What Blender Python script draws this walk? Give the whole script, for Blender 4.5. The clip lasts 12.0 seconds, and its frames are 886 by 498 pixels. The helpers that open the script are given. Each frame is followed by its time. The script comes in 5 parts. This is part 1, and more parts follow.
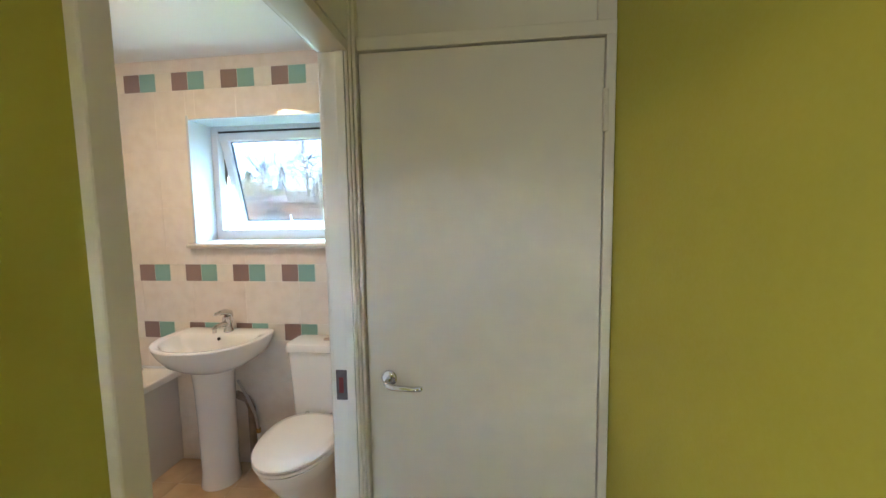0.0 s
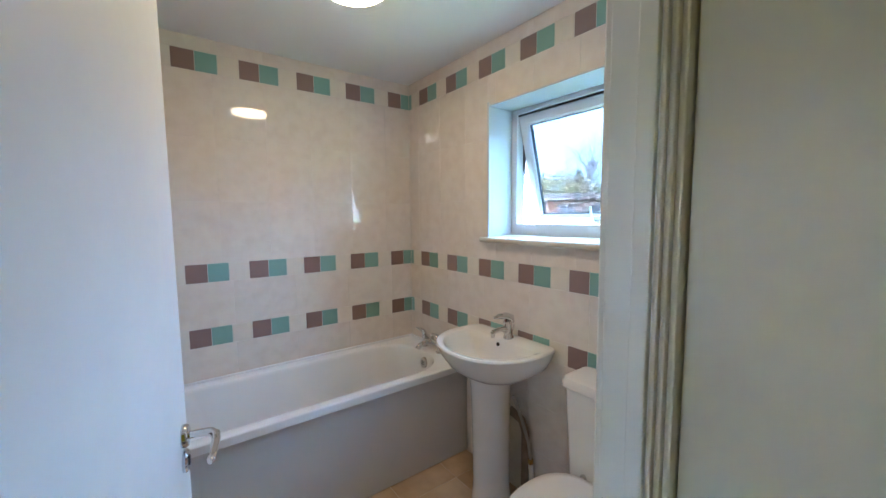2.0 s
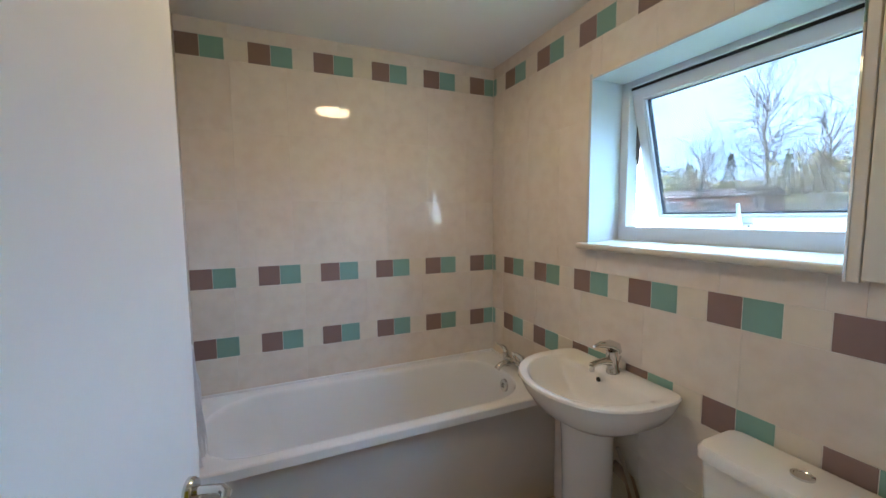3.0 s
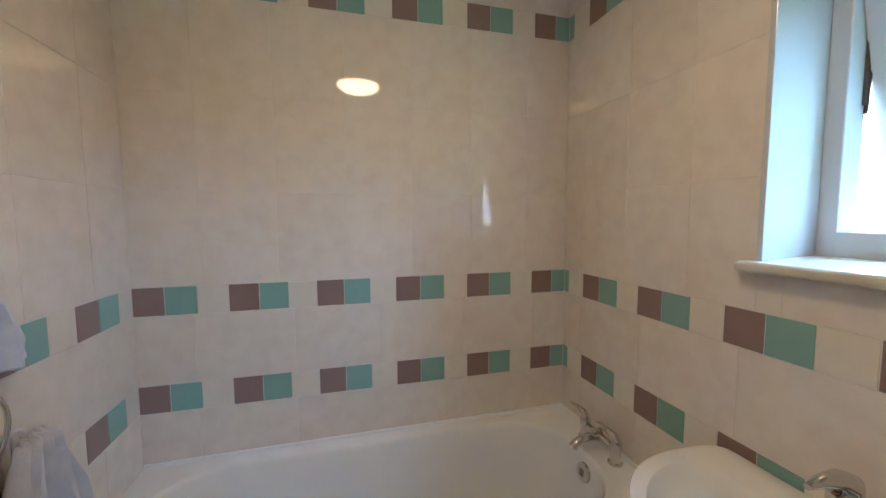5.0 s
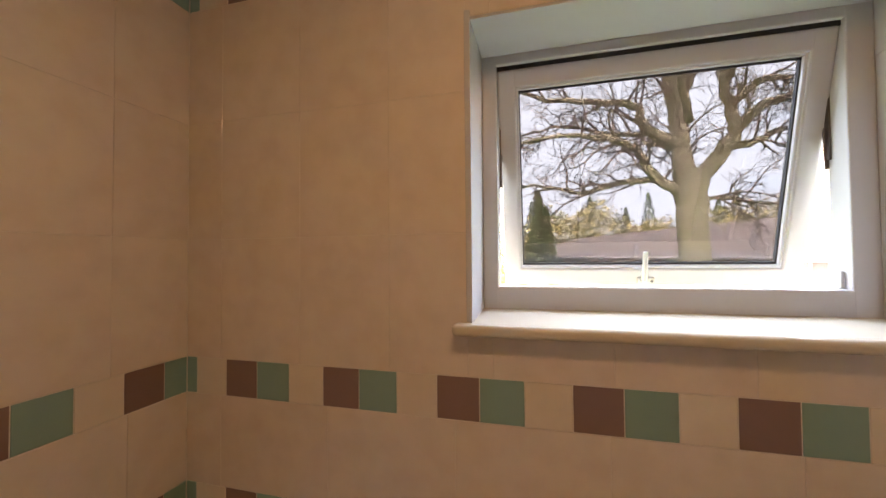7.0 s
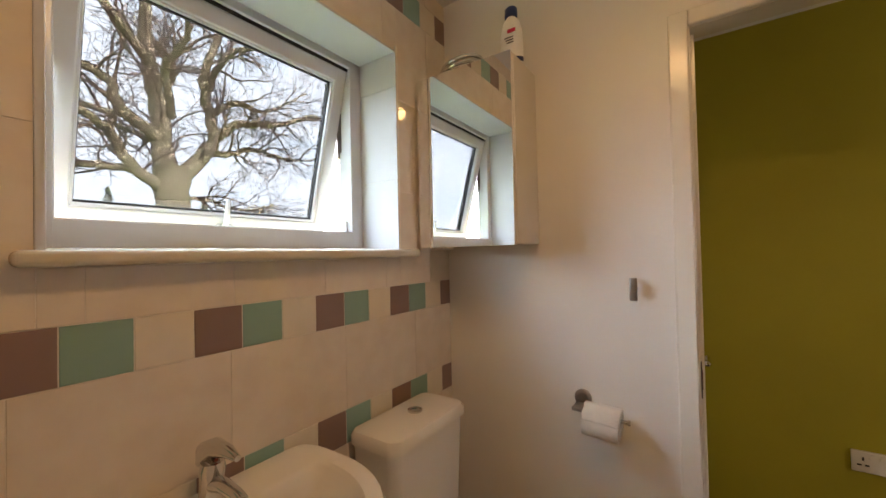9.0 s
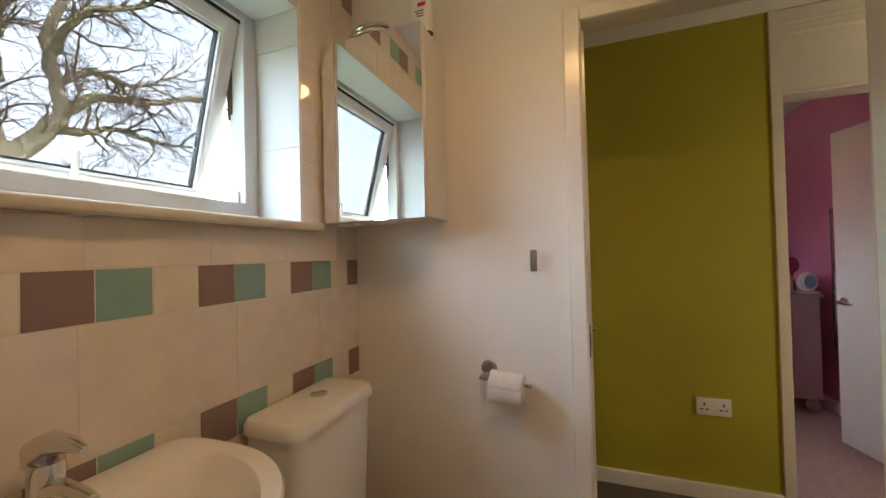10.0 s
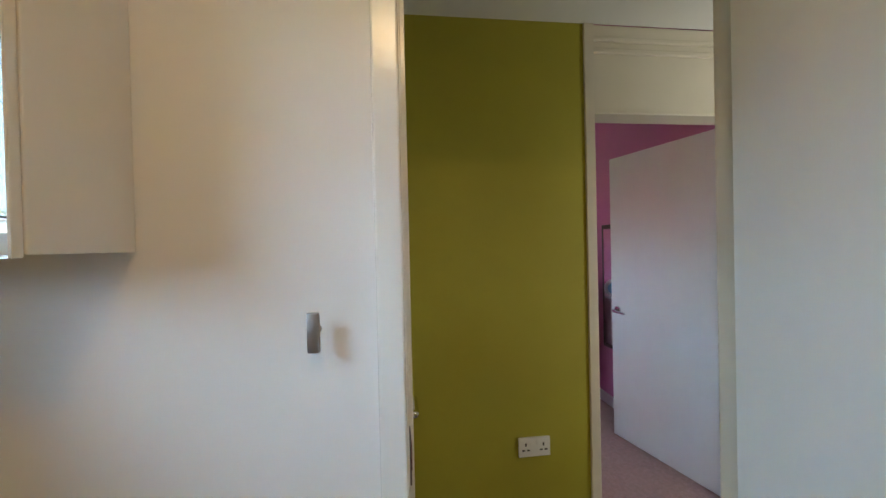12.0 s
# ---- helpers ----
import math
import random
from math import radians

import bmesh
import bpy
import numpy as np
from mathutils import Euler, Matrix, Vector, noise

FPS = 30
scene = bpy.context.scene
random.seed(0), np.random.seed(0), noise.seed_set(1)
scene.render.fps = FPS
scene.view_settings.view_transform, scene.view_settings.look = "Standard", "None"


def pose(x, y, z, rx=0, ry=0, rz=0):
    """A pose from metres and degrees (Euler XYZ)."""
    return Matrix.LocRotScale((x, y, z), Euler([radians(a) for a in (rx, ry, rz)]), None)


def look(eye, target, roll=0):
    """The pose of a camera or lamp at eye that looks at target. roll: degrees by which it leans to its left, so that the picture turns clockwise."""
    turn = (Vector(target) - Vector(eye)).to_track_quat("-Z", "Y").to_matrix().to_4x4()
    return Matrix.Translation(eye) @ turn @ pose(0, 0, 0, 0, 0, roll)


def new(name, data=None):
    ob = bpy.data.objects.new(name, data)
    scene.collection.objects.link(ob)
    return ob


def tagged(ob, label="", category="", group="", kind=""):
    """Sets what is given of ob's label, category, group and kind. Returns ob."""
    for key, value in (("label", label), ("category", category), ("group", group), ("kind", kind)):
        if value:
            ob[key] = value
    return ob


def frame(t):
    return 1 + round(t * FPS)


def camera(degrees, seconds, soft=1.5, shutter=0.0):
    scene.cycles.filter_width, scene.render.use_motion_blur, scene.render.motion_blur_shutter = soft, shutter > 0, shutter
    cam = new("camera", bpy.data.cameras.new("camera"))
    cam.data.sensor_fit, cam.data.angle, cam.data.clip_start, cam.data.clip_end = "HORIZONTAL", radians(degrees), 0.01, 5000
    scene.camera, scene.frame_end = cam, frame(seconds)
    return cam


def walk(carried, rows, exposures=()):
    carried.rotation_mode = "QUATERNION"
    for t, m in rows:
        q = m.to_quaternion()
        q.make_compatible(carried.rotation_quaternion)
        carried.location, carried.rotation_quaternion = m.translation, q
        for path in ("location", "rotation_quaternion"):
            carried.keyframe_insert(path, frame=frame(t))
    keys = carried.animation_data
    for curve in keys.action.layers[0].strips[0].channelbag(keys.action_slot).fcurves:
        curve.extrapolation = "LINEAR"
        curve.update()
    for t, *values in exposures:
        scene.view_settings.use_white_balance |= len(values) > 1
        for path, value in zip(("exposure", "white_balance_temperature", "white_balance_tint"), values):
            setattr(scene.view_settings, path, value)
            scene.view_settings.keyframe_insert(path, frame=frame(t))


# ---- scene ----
cam = camera(99.5, 12.0)
PATH = [
    (0, (2.502, -1.998, 1.488), (2.267, -0.019, 1.312), -0.9),
    (0.5, (2.516, -1.824, 1.491), (1.803, 0.036, 1.313), -0.8),
    (1, (2.507, -1.667, 1.493), (1.359, -0.039, 1.319), -0.7),
    (1.5, (2.45, -1.559, 1.485), (1.023, -0.169, 1.309), -0.6),
    (2, (2.331, -1.431, 1.469), (0.728, -0.248, 1.295), -0.5),
    (2.5, (2.219, -1.342, 1.476), (0.482, -0.364, 1.304), -0.5),
    (3, (2.091, -1.249, 1.47), (0.26, -0.462, 1.3), -0.4),
    (3.5, (1.972, -1.152, 1.463), (0.06, -0.593, 1.295), -0.4),
    (3.7, (1.934, -1.123, 1.455), (0.002, -0.634, 1.288), -0.2),
    (5.5, (1.313, -0.915, 1.459), (-0.597, -0.341, 1.314), -0.4),
    (6, (1.202, -0.857, 1.48), (-0.544, 0.117, 1.4), -0.3),
    (6.5, (1.101, -0.819, 1.478), (-0.197, 0.703, 1.481), -0.5),
    (7, (0.979, -0.845, 1.5), (0.462, 1.087, 1.547), -0.5),
    (7.5, (0.906, -0.847, 1.486), (1.168, 1.134, 1.559), -0.9),
    (7.7, (0.87, -0.849, 1.481), (1.382, 1.084, 1.551), -1.2),
    (9.3, (0.672, -0.870, 1.295), (2.433, 0.078, 1.326), -1.3),
    (9.5, (0.673, -0.862, 1.275), (2.478, -0.002, 1.308), -1.4),
    (10, (0.704, -0.847, 1.240), (2.581, -0.158, 1.268), -1.4),
    (10.5, (0.758, -0.838, 1.252), (2.687, -0.310, 1.277), -1.4),
    (11, (0.897, -0.802, 1.291), (2.862, -0.431, 1.310), -1.5),
    (11.5, (1.110, -0.793, 1.314), (3.106, -0.662, 1.330), -1.5),
    (12, (1.281, -0.851, 1.362), (3.266, -1.094, 1.343), -1.3),
]
EXPOSURES = [
    (0.0, 3.45, 5450, 10), (1.0, 3.26, 5250, 10), (1.5, 3.13, 5050, 9), (2.0, 2.98, 4950, 9), (2.5, 2.78, 5050, 9), (3.7, 2.56, 5650, 11),
    (5.5, 2.65, 5450, 11), (6.5, 2.28, 6250, 17), (7.0, 2.0, 8800, 34), (7.7, 1.97, 8800, 33), (9.5, 2.32, 8100, 22), (11.0, 2.42, 7100, 17), (12.0, 2.58, 6100, 9),
]
walk(cam, [(t, look(eye, target, roll)) for t, eye, target, roll in PATH], EXPOSURES)

# ---- world, sun ----
world = bpy.data.worlds.new("sky")
scene.world = world
world.use_nodes = True
wn, wl = world.node_tree.nodes, world.node_tree.links
wn.clear()
w_out = wn.new("ShaderNodeOutputWorld")
w_bg = wn.new("ShaderNodeBackground")
w_sky = wn.new("ShaderNodeTexSky")
w_sky.sky_type, w_sky.sun_disc = "NISHITA", False
w_sky.sun_elevation, w_sky.sun_rotation = radians(15), radians(-9)
w_co = wn.new("ShaderNodeTexCoord")
w_map = wn.new("ShaderNodeMapping")
w_map.inputs["Scale"].default_value = (2.2, 2.2, 6.0)
w_noise = wn.new("ShaderNodeTexNoise")
w_noise.inputs["Scale"].default_value, w_noise.inputs["Detail"].default_value = 2.0, 6.0
w_ramp = wn.new("ShaderNodeValToRGB")
w_ramp.color_ramp.elements[0].position, w_ramp.color_ramp.elements[1].position = 0.30, 0.50
w_mix = wn.new("ShaderNodeMixRGB")
w_mix.inputs["Color2"].default_value = (25.5, 26.5, 28.0, 1)
wl.new(w_co.outputs["Generated"], w_map.inputs["Vector"])
wl.new(w_map.outputs["Vector"], w_noise.inputs["Vector"])
wl.new(w_noise.outputs["Fac"], w_ramp.inputs["Fac"])
wl.new(w_ramp.outputs["Color"], w_mix.inputs["Fac"])
w_gain = wn.new("ShaderNodeMixRGB")
w_gain.inputs["Fac"].default_value = 0.88
w_gain.inputs["Color2"].default_value = (10.0, 15.0, 23.0, 1)   # clear blue between the clouds
wl.new(w_sky.outputs["Color"], w_gain.inputs["Color1"])
wl.new(w_gain.outputs["Color"], w_mix.inputs["Color1"])
# the unseen sky behind the house is brightened to front-light trees and houses
w_sep = wn.new("ShaderNodeSeparateXYZ")
w_side = wn.new("ShaderNodeMapRange")
w_side.inputs["From Min"].default_value, w_side.inputs["From Max"].default_value = 0.1, -0.7
w_side.inputs["To Min"].default_value, w_side.inputs["To Max"].default_value = 1.0, 15.0
w_side.interpolation_type = "SMOOTHSTEP"
w_mul = wn.new("ShaderNodeVectorMath")
w_mul.operation = "SCALE"
wl.new(w_co.outputs["Generated"], w_sep.inputs["Vector"])
wl.new(w_sep.outputs["Y"], w_side.inputs["Value"])
wl.new(w_mix.outputs["Color"], w_mul.inputs[0])
wl.new(w_side.outputs["Result"], w_mul.inputs["Scale"])
wl.new(w_mul.outputs["Vector"], w_bg.inputs["Color"])
w_bg.inputs["Strength"].default_value = 0.05
wl.new(w_bg.outputs["Background"], w_out.inputs["Surface"])

sun = new("sun", bpy.data.lights.new("sun", "SUN"))
sun.data.energy, sun.data.angle, sun.data.color = 18.5, radians(124), (0.49, 0.745, 1.0)
sun.matrix_world = look((-3.0, 20, 5.2), (0, 0, 0))   # very wide sun added in the north as the window's daylight
# unseen area lamp, added to light the landing from the south
landing = new("landing_fill_light", bpy.data.lights.new("landing_fill_light", "AREA"))
landing.data.shape, landing.data.size, landing.data.size_y = "RECTANGLE", 0.34, 0.55
landing.data.energy, landing.data.color = 0.36, (1.0, 0.85, 0.68)
landing.matrix_world = look((2.49, -4.29, 1.58), (2.49, -3.0, 1.50))
# unseen area lamp in an assumed side doorway, added to brighten the green wall
side = new("side_fill_light", bpy.data.lights.new("side_fill_light", "AREA"))
side.data.shape, side.data.size, side.data.size_y = "RECTANGLE", 0.55, 1.7
side.data.energy, side.data.color = 2.2, (1.0, 0.96, 0.86)
side.matrix_world = look((2.03, -2.80, 1.10), (3.0, -2.80, 1.10))

LAMP_GLOW = 6.6   # opal glass of the ceiling light


# ---- materials ----
def material(name, color, rough=0.5, metal=0.0, vary=0.08, scale=8.0, bump=0.0, bump_scale=60.0, color2=None, coat=0.0,
             random_vary=0.0, sheen=0.0, detail=5.0, lo=0.35, hi=0.65):
    """Principled surface with noise at two scales in colour and roughness, and fine relief."""
    m = bpy.data.materials.new(name)
    m.use_nodes = True
    n, l = m.node_tree.nodes, m.node_tree.links
    b = n["Principled BSDF"]
    b.inputs["Metallic"].default_value = metal
    b.inputs["Coat Weight"].default_value = coat
    b.inputs["Coat Roughness"].default_value = 0.05
    if sheen:
        b.inputs["Sheen Weight"].default_value = sheen
    co = n.new("ShaderNodeTexCoord")
    big = n.new("ShaderNodeTexNoise")
    big.inputs["Scale"].default_value, big.inputs["Detail"].default_value = scale, detail
    l.new(co.outputs["Object"], big.inputs["Vector"])
    ramp = n.new("ShaderNodeValToRGB")
    c2 = color2 or tuple(max(0.0, c * (1 - 2 * vary)) for c in color)
    ramp.color_ramp.elements[0].color, ramp.color_ramp.elements[1].color = (*c2, 1), (*color, 1)
    ramp.color_ramp.elements[0].position, ramp.color_ramp.elements[1].position = lo, hi
    info = n.new("ShaderNodeObjectInfo")
    off = n.new("ShaderNodeMath")
    off.operation = "MULTIPLY"
    off.inputs[1].default_value = 37.0
    l.new(info.outputs["Random"], off.inputs[0])
    add = n.new("ShaderNodeVectorMath")
    l.new(co.outputs["Object"], add.inputs[0])
    l.new(off.outputs[0], add.inputs[1])
    l.new(add.outputs[0], big.inputs["Vector"])
    l.new(big.outputs["Fac"], ramp.inputs["Fac"])
    out = ramp.outputs["Color"]
    if random_vary:
        hsv = n.new("ShaderNodeHueSaturation")
        rng = n.new("ShaderNodeMapRange")
        rng.inputs["To Min"].default_value, rng.inputs["To Max"].default_value = 1 - random_vary, 1 + random_vary
        l.new(info.outputs["Random"], rng.inputs["Value"])
        l.new(rng.outputs["Result"], hsv.inputs["Value"])
        l.new(out, hsv.inputs["Color"])
        out = hsv.outputs["Color"]
    l.new(out, b.inputs["Base Color"])
    fine = n.new("ShaderNodeTexNoise")
    fine.inputs["Scale"].default_value, fine.inputs["Detail"].default_value = bump_scale, 4.0
    l.new(add.outputs[0], fine.inputs["Vector"])
    rr = n.new("ShaderNodeMapRange")
    rr.inputs["To Min"].default_value, rr.inputs["To Max"].default_value = rough * (0.8 if rough > 0.35 else 0.96), min(1.0, rough * (1.25 if rough > 0.35 else 1.05))
    l.new(fine.outputs["Fac"], rr.inputs["Value"])
    l.new(rr.outputs["Result"], b.inputs["Roughness"])
    if bump:
        bp = n.new("ShaderNodeBump")
        bp.inputs["Strength"].default_value, bp.inputs["Distance"].default_value = bump, 0.004
        l.new(fine.outputs["Fac"], bp.inputs["Height"])
        l.new(bp.outputs["Normal"], b.inputs["Normal"])
    return m


def glow(name, color, strength):
    m = bpy.data.materials.new(name)
    m.use_nodes = True
    b = m.node_tree.nodes["Principled BSDF"]
    b.inputs["Base Color"].default_value = (*color, 1)
    b.inputs["Emission Color"].default_value = (*color, 1)
    b.inputs["Emission Strength"].default_value = strength
    return m


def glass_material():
    m = bpy.data.materials.new("dimmed_window_glass")
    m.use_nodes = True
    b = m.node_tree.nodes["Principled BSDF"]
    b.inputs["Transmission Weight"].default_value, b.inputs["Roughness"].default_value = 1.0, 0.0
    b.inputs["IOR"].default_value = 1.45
    # very dark tint, added to dim the over-bright view outside
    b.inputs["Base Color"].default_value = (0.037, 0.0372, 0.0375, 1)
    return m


WALL_TILE = material("mottled_wall_tile", (0.75, 0.68, 0.60), 0.035, vary=0.06, scale=16, color2=(0.70, 0.62, 0.54), bump=0.004, bump_scale=9, random_vary=0.015, detail=9, lo=0.3, hi=0.62)
CREAM_TILE = material("plain_cream_tile", (0.76, 0.70, 0.60), 0.06, vary=0.02, scale=20, random_vary=0.02)
BROWN_TILE = material("taupe_tile", (0.25, 0.165, 0.14), 0.30, vary=0.02, scale=20, random_vary=0.05)
TEAL_TILE = material("sage_teal_tile", (0.225, 0.39, 0.34), 0.28, vary=0.012, scale=20, random_vary=0.04)
GROUT = material("grout", (0.78, 0.74, 0.68), 0.6, vary=0.06, scale=30, bump=0.2, bump_scale=300)
WHITE_PAINT = material("white_wall_paint", (0.80, 0.77, 0.72), 0.42, vary=0.02, scale=3, bump=0.06, bump_scale=90)
GLOSS_WHITE = material("white_gloss_woodwork", (0.80, 0.77, 0.70), 0.22, vary=0.02, scale=4, bump=0.03, bump_scale=40)
DOOR_WHITE = material("white_door_paint", (0.77, 0.75, 0.72), 0.45, vary=0.02, scale=4, bump=0.03, bump_scale=40)
CREAM_GLOSS = material("cream_eggshell_woodwork", (0.68, 0.615, 0.50), 0.5, vary=0.03, scale=3, bump=0.04, bump_scale=50)
CEILING = material("ceiling_paint", (0.80, 0.79, 0.77), 0.8, vary=0.02, scale=2, bump=0.05, bump_scale=120)
GREEN_PAINT = material("lime_green_emulsion", (0.40, 0.36, 0.032), 0.62, vary=0.04, scale=2.5, bump=0.10, bump_scale=110)
PINK_PAINT = material("pink_emulsion", (0.60, 0.20, 0.37), 0.6, vary=0.03, scale=3, bump=0.06, bump_scale=110)
PORCELAIN = material("white_porcelain", (0.82, 0.80, 0.77), 0.08, vary=0.01, scale=4, coat=0.3)
ACRYLIC = material("white_bath_acrylic", (0.82, 0.82, 0.82), 0.14, vary=0.015, scale=3)
# greyer than the tub, so the lip stands out from the panel
PANEL_PALE_GREY = material("bath_panel_plastic", (0.60, 0.57, 0.54), 0.32, vary=0.02, scale=3)
SEAT_PLASTIC = material("white_seat_plastic", (0.82, 0.80, 0.76), 0.16, vary=0.01, scale=4)
# window whites and sill darkened in colour to offset the over-strong daylight
UPVC = material("white_upvc_dimmed", (0.56, 0.58, 0.61), 0.25, vary=0.02, scale=6)
REVEAL_TILE = material("white_glazed_reveal_dimmed", (0.58, 0.60, 0.63), 0.12, vary=0.02, scale=6)
SILL_TILE = material("cream_glazed_sill", (0.62, 0.58, 0.49), 0.16, vary=0.02, scale=8)
RUBBER = material("black_gasket", (0.012, 0.012, 0.014), 0.6)
CHROME = material("chrome", (0.68, 0.68, 0.69), 0.06, metal=1.0, vary=0.02)
STEEL = material("brushed_steel", (0.42, 0.40, 0.38), 0.30, metal=1.0, vary=0.05, scale=30)
BRASS = material("brass_trim", (0.55, 0.40, 0.18), 0.25, metal=1.0)
# near-black; fills holes, slots and a gap as their shade, colours the ornament
DARK = material("near_black", (0.02, 0.018, 0.016), 0.6)
DULL_STEEL = material("tarnished_steel", (0.16, 0.14, 0.13), 0.45, metal=1.0, vary=0.1, scale=40)
RED_DARK = material("rusty_red", (0.16, 0.02, 0.015), 0.6)
MIRROR = material("mirror_glass", (0.90, 0.91, 0.91), 0.008, metal=1.0, vary=0.0)
CABINET = material("cabinet_laminate", (0.74, 0.70, 0.62), 0.35, vary=0.02)
FLOOR_TILE = material("beige_floor_tile", (0.58, 0.43, 0.28), 0.35, vary=0.08, scale=7, color2=(0.45, 0.32, 0.2), bump=0.06, bump_scale=40, random_vary=0.04, detail=8)
CARPET_GREY = material("grey_brown_carpet", (0.13, 0.10, 0.075), 0.95, vary=0.2, scale=60, bump=0.9, bump_scale=700, sheen=0.2)
CARPET_PINK = material("dusty_pink_carpet", (0.42, 0.24, 0.22), 0.95, vary=0.12, scale=50, bump=0.9, bump_scale=700, sheen=0.2)
TOWEL = material("white_terry_towel", (0.78, 0.77, 0.80), 0.95, vary=0.05, scale=30, bump=1.0, bump_scale=500, sheen=0.4)
PAPER = material("toilet_paper", (0.80, 0.78, 0.75), 0.9, vary=0.03, scale=40, bump=0.4, bump_scale=300)
PLASTIC_WHITE = material("white_plastic", (0.80, 0.79, 0.77), 0.3, vary=0.01)
PLASTIC_BLUE = material("navy_plastic", (0.02, 0.04, 0.14), 0.3)
PLASTIC_RED = material("red_label", (0.6, 0.03, 0.08), 0.4)
INK = material("grey_ink", (0.10, 0.10, 0.12), 0.5)
PIPE_PLASTIC = material("grey_brown_pipe", (0.24, 0.18, 0.15), 0.45, vary=0.15, scale=20)
CHEST_PAINT = material("pale_pink_painted_wood", (0.56, 0.42, 0.42), 0.45, vary=0.04, scale=5)
PALE_BLUE = material("pale_blue_face", (0.35, 0.60, 0.85), 0.2)
DARK_WOOD = material("dark_mirror_frame", (0.10, 0.055, 0.05), 0.4, vary=0.2, scale=20)
DEEP_PINK = material("deep_pink_plastic", (0.55, 0.06, 0.16), 0.35)
BARK = material("oak_bark", (0.36, 0.34, 0.26), 0.95, vary=0.4, scale=3, color2=(0.20, 0.21, 0.13), bump=0.9, bump_scale=10, detail=8)
TWIG = material("twig_bark", (0.22, 0.17, 0.13), 0.95, vary=0.25, scale=6)
# far twigs paled in colour for distance haze, lighter than the near ones
FAR_TWIG = material("haze_pale_far_twigs", (0.46, 0.40, 0.36), 0.95, vary=0.25, scale=2)
CONIFER = material("conifer_needles", (0.12, 0.18, 0.075), 0.9, vary=0.35, scale=1.2)
SCRUB = material("bare_scrub_twigs", (0.48, 0.40, 0.20), 0.95, vary=0.3, scale=0.6, color2=(0.36, 0.37, 0.17))
GRASS = material("lawn", (0.16, 0.24, 0.06), 0.95, vary=0.25, scale=0.4, bump=0.6, bump_scale=40)
BRICK = material("orange_red_brick", (0.45, 0.24, 0.15), 0.9, vary=0.2, scale=3, bump=0.4, bump_scale=30)
ROOF = material("grey_brown_roof_tiles", (0.33, 0.29, 0.27), 0.9, vary=0.2, scale=1.5, bump=0.6, bump_scale=12)
FAR_PANE = material("far_window_pane", (0.05, 0.06, 0.07), 0.08)
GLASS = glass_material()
OPAL = glow("opal_lamp_glass", (1.0, 0.67, 0.33), LAMP_GLOW)

# ---- mesh helpers ----
def mesh_object(name, bm, mat, parent=None, label="", smooth=False):
    bmesh.ops.recalc_face_normals(bm, faces=bm.faces)
    me = bpy.data.meshes.new(name)
    bm.to_mesh(me)
    bm.free()
    for m in (mat if isinstance(mat, (list, tuple)) else [mat]):
        me.materials.append(m)
    if smooth:
        for p in me.polygons:
            p.use_smooth = True
        me.set_sharp_from_angle(angle=radians(42))
    ob = new(name, me)
    if parent is not None:
        ob.parent = parent
    if label:
        tagged(ob, label)
    return ob


def part(name, bm, mat, parent, label="", smooth=False):
    return mesh_object(name, bm, mat, parent, label, smooth)


def empty(name, at=(0, 0, 0)):
    ob = new(name)
    ob.location = at
    ob.empty_display_size = 0.05
    return ob


def box(x0, x1, y0, y1, z0, z1, bevel=0.0, segments=2, bm=None, m=None):
    own = bmesh.new()
    r = bmesh.ops.create_cube(own, size=1.0)
    for v in r["verts"]:
        v.co = Vector(((x0 + x1) / 2 + v.co.x * (x1 - x0), (y0 + y1) / 2 + v.co.y * (y1 - y0), (z0 + z1) / 2 + v.co.z * (z1 - z0)))
    if bevel:
        bmesh.ops.bevel(own, geom=list(own.edges), offset=bevel, segments=segments, affect="EDGES", profile=0.5)
    if m is not None:
        bmesh.ops.transform(own, matrix=m, verts=list(own.verts))
    return join(bm, own)


def join(bm, own):
    if bm is None:
        return own
    me = bpy.data.meshes.new("tmp")
    own.to_mesh(me)
    own.free()
    bm.from_mesh(me)
    bpy.data.meshes.remove(me)
    return bm


def loft(rings, close_first=True, close_last=True, bm=None, cyclic=True):
    """Skin of rings, each a list of points of one length."""
    own = bmesh.new()
    vs = [[own.verts.new(p) for p in ring] for ring in rings]
    n = len(rings[0])
    for a, b in zip(vs, vs[1:]):
        for i in range(n if cyclic else n - 1):
            j = (i + 1) % n
            own.faces.new((a[i], a[j], b[j], b[i]))
    if close_first:
        own.faces.new(list(reversed(vs[0])))
    if close_last:
        own.faces.new(vs[-1])
    return join(bm, own)


def turned(profile, steps=32, m=None, bm=None):
    """Solid of revolution round z from (radius, height) pairs."""
    rings = [[(max(r, 1e-4) * math.cos(2 * math.pi * i / steps), max(r, 1e-4) * math.sin(2 * math.pi * i / steps), z) for i in range(steps)] for r, z in profile]
    own = loft(rings)
    if m is not None:
        bmesh.ops.transform(own, matrix=m, verts=list(own.verts))
    return join(bm, own)


def tube(points, radius, sides=10, bm=None):
    """Round tube along points; radius is one number or one a point."""
    pts = [Vector(p) for p in points]
    rad = radius if isinstance(radius, (list, tuple)) else [radius] * len(pts)
    rings, up = [], Vector((0.31, 0.17, 0.93))
    for i, p in enumerate(pts):
        d = (pts[min(i + 1, len(pts) - 1)] - pts[max(i - 1, 0)]).normalized()
        u = d.cross(up)
        if u.length < 1e-3:
            u = d.cross(Vector((1, 0, 0)))
        u.normalize()
        v = d.cross(u)
        up = u.cross(d) if i else up
        rings.append([p + rad[i] * (math.cos(a) * u + math.sin(a) * v) for a in (2 * math.pi * k / sides for k in range(sides))])
    return loft(rings, bm=bm)


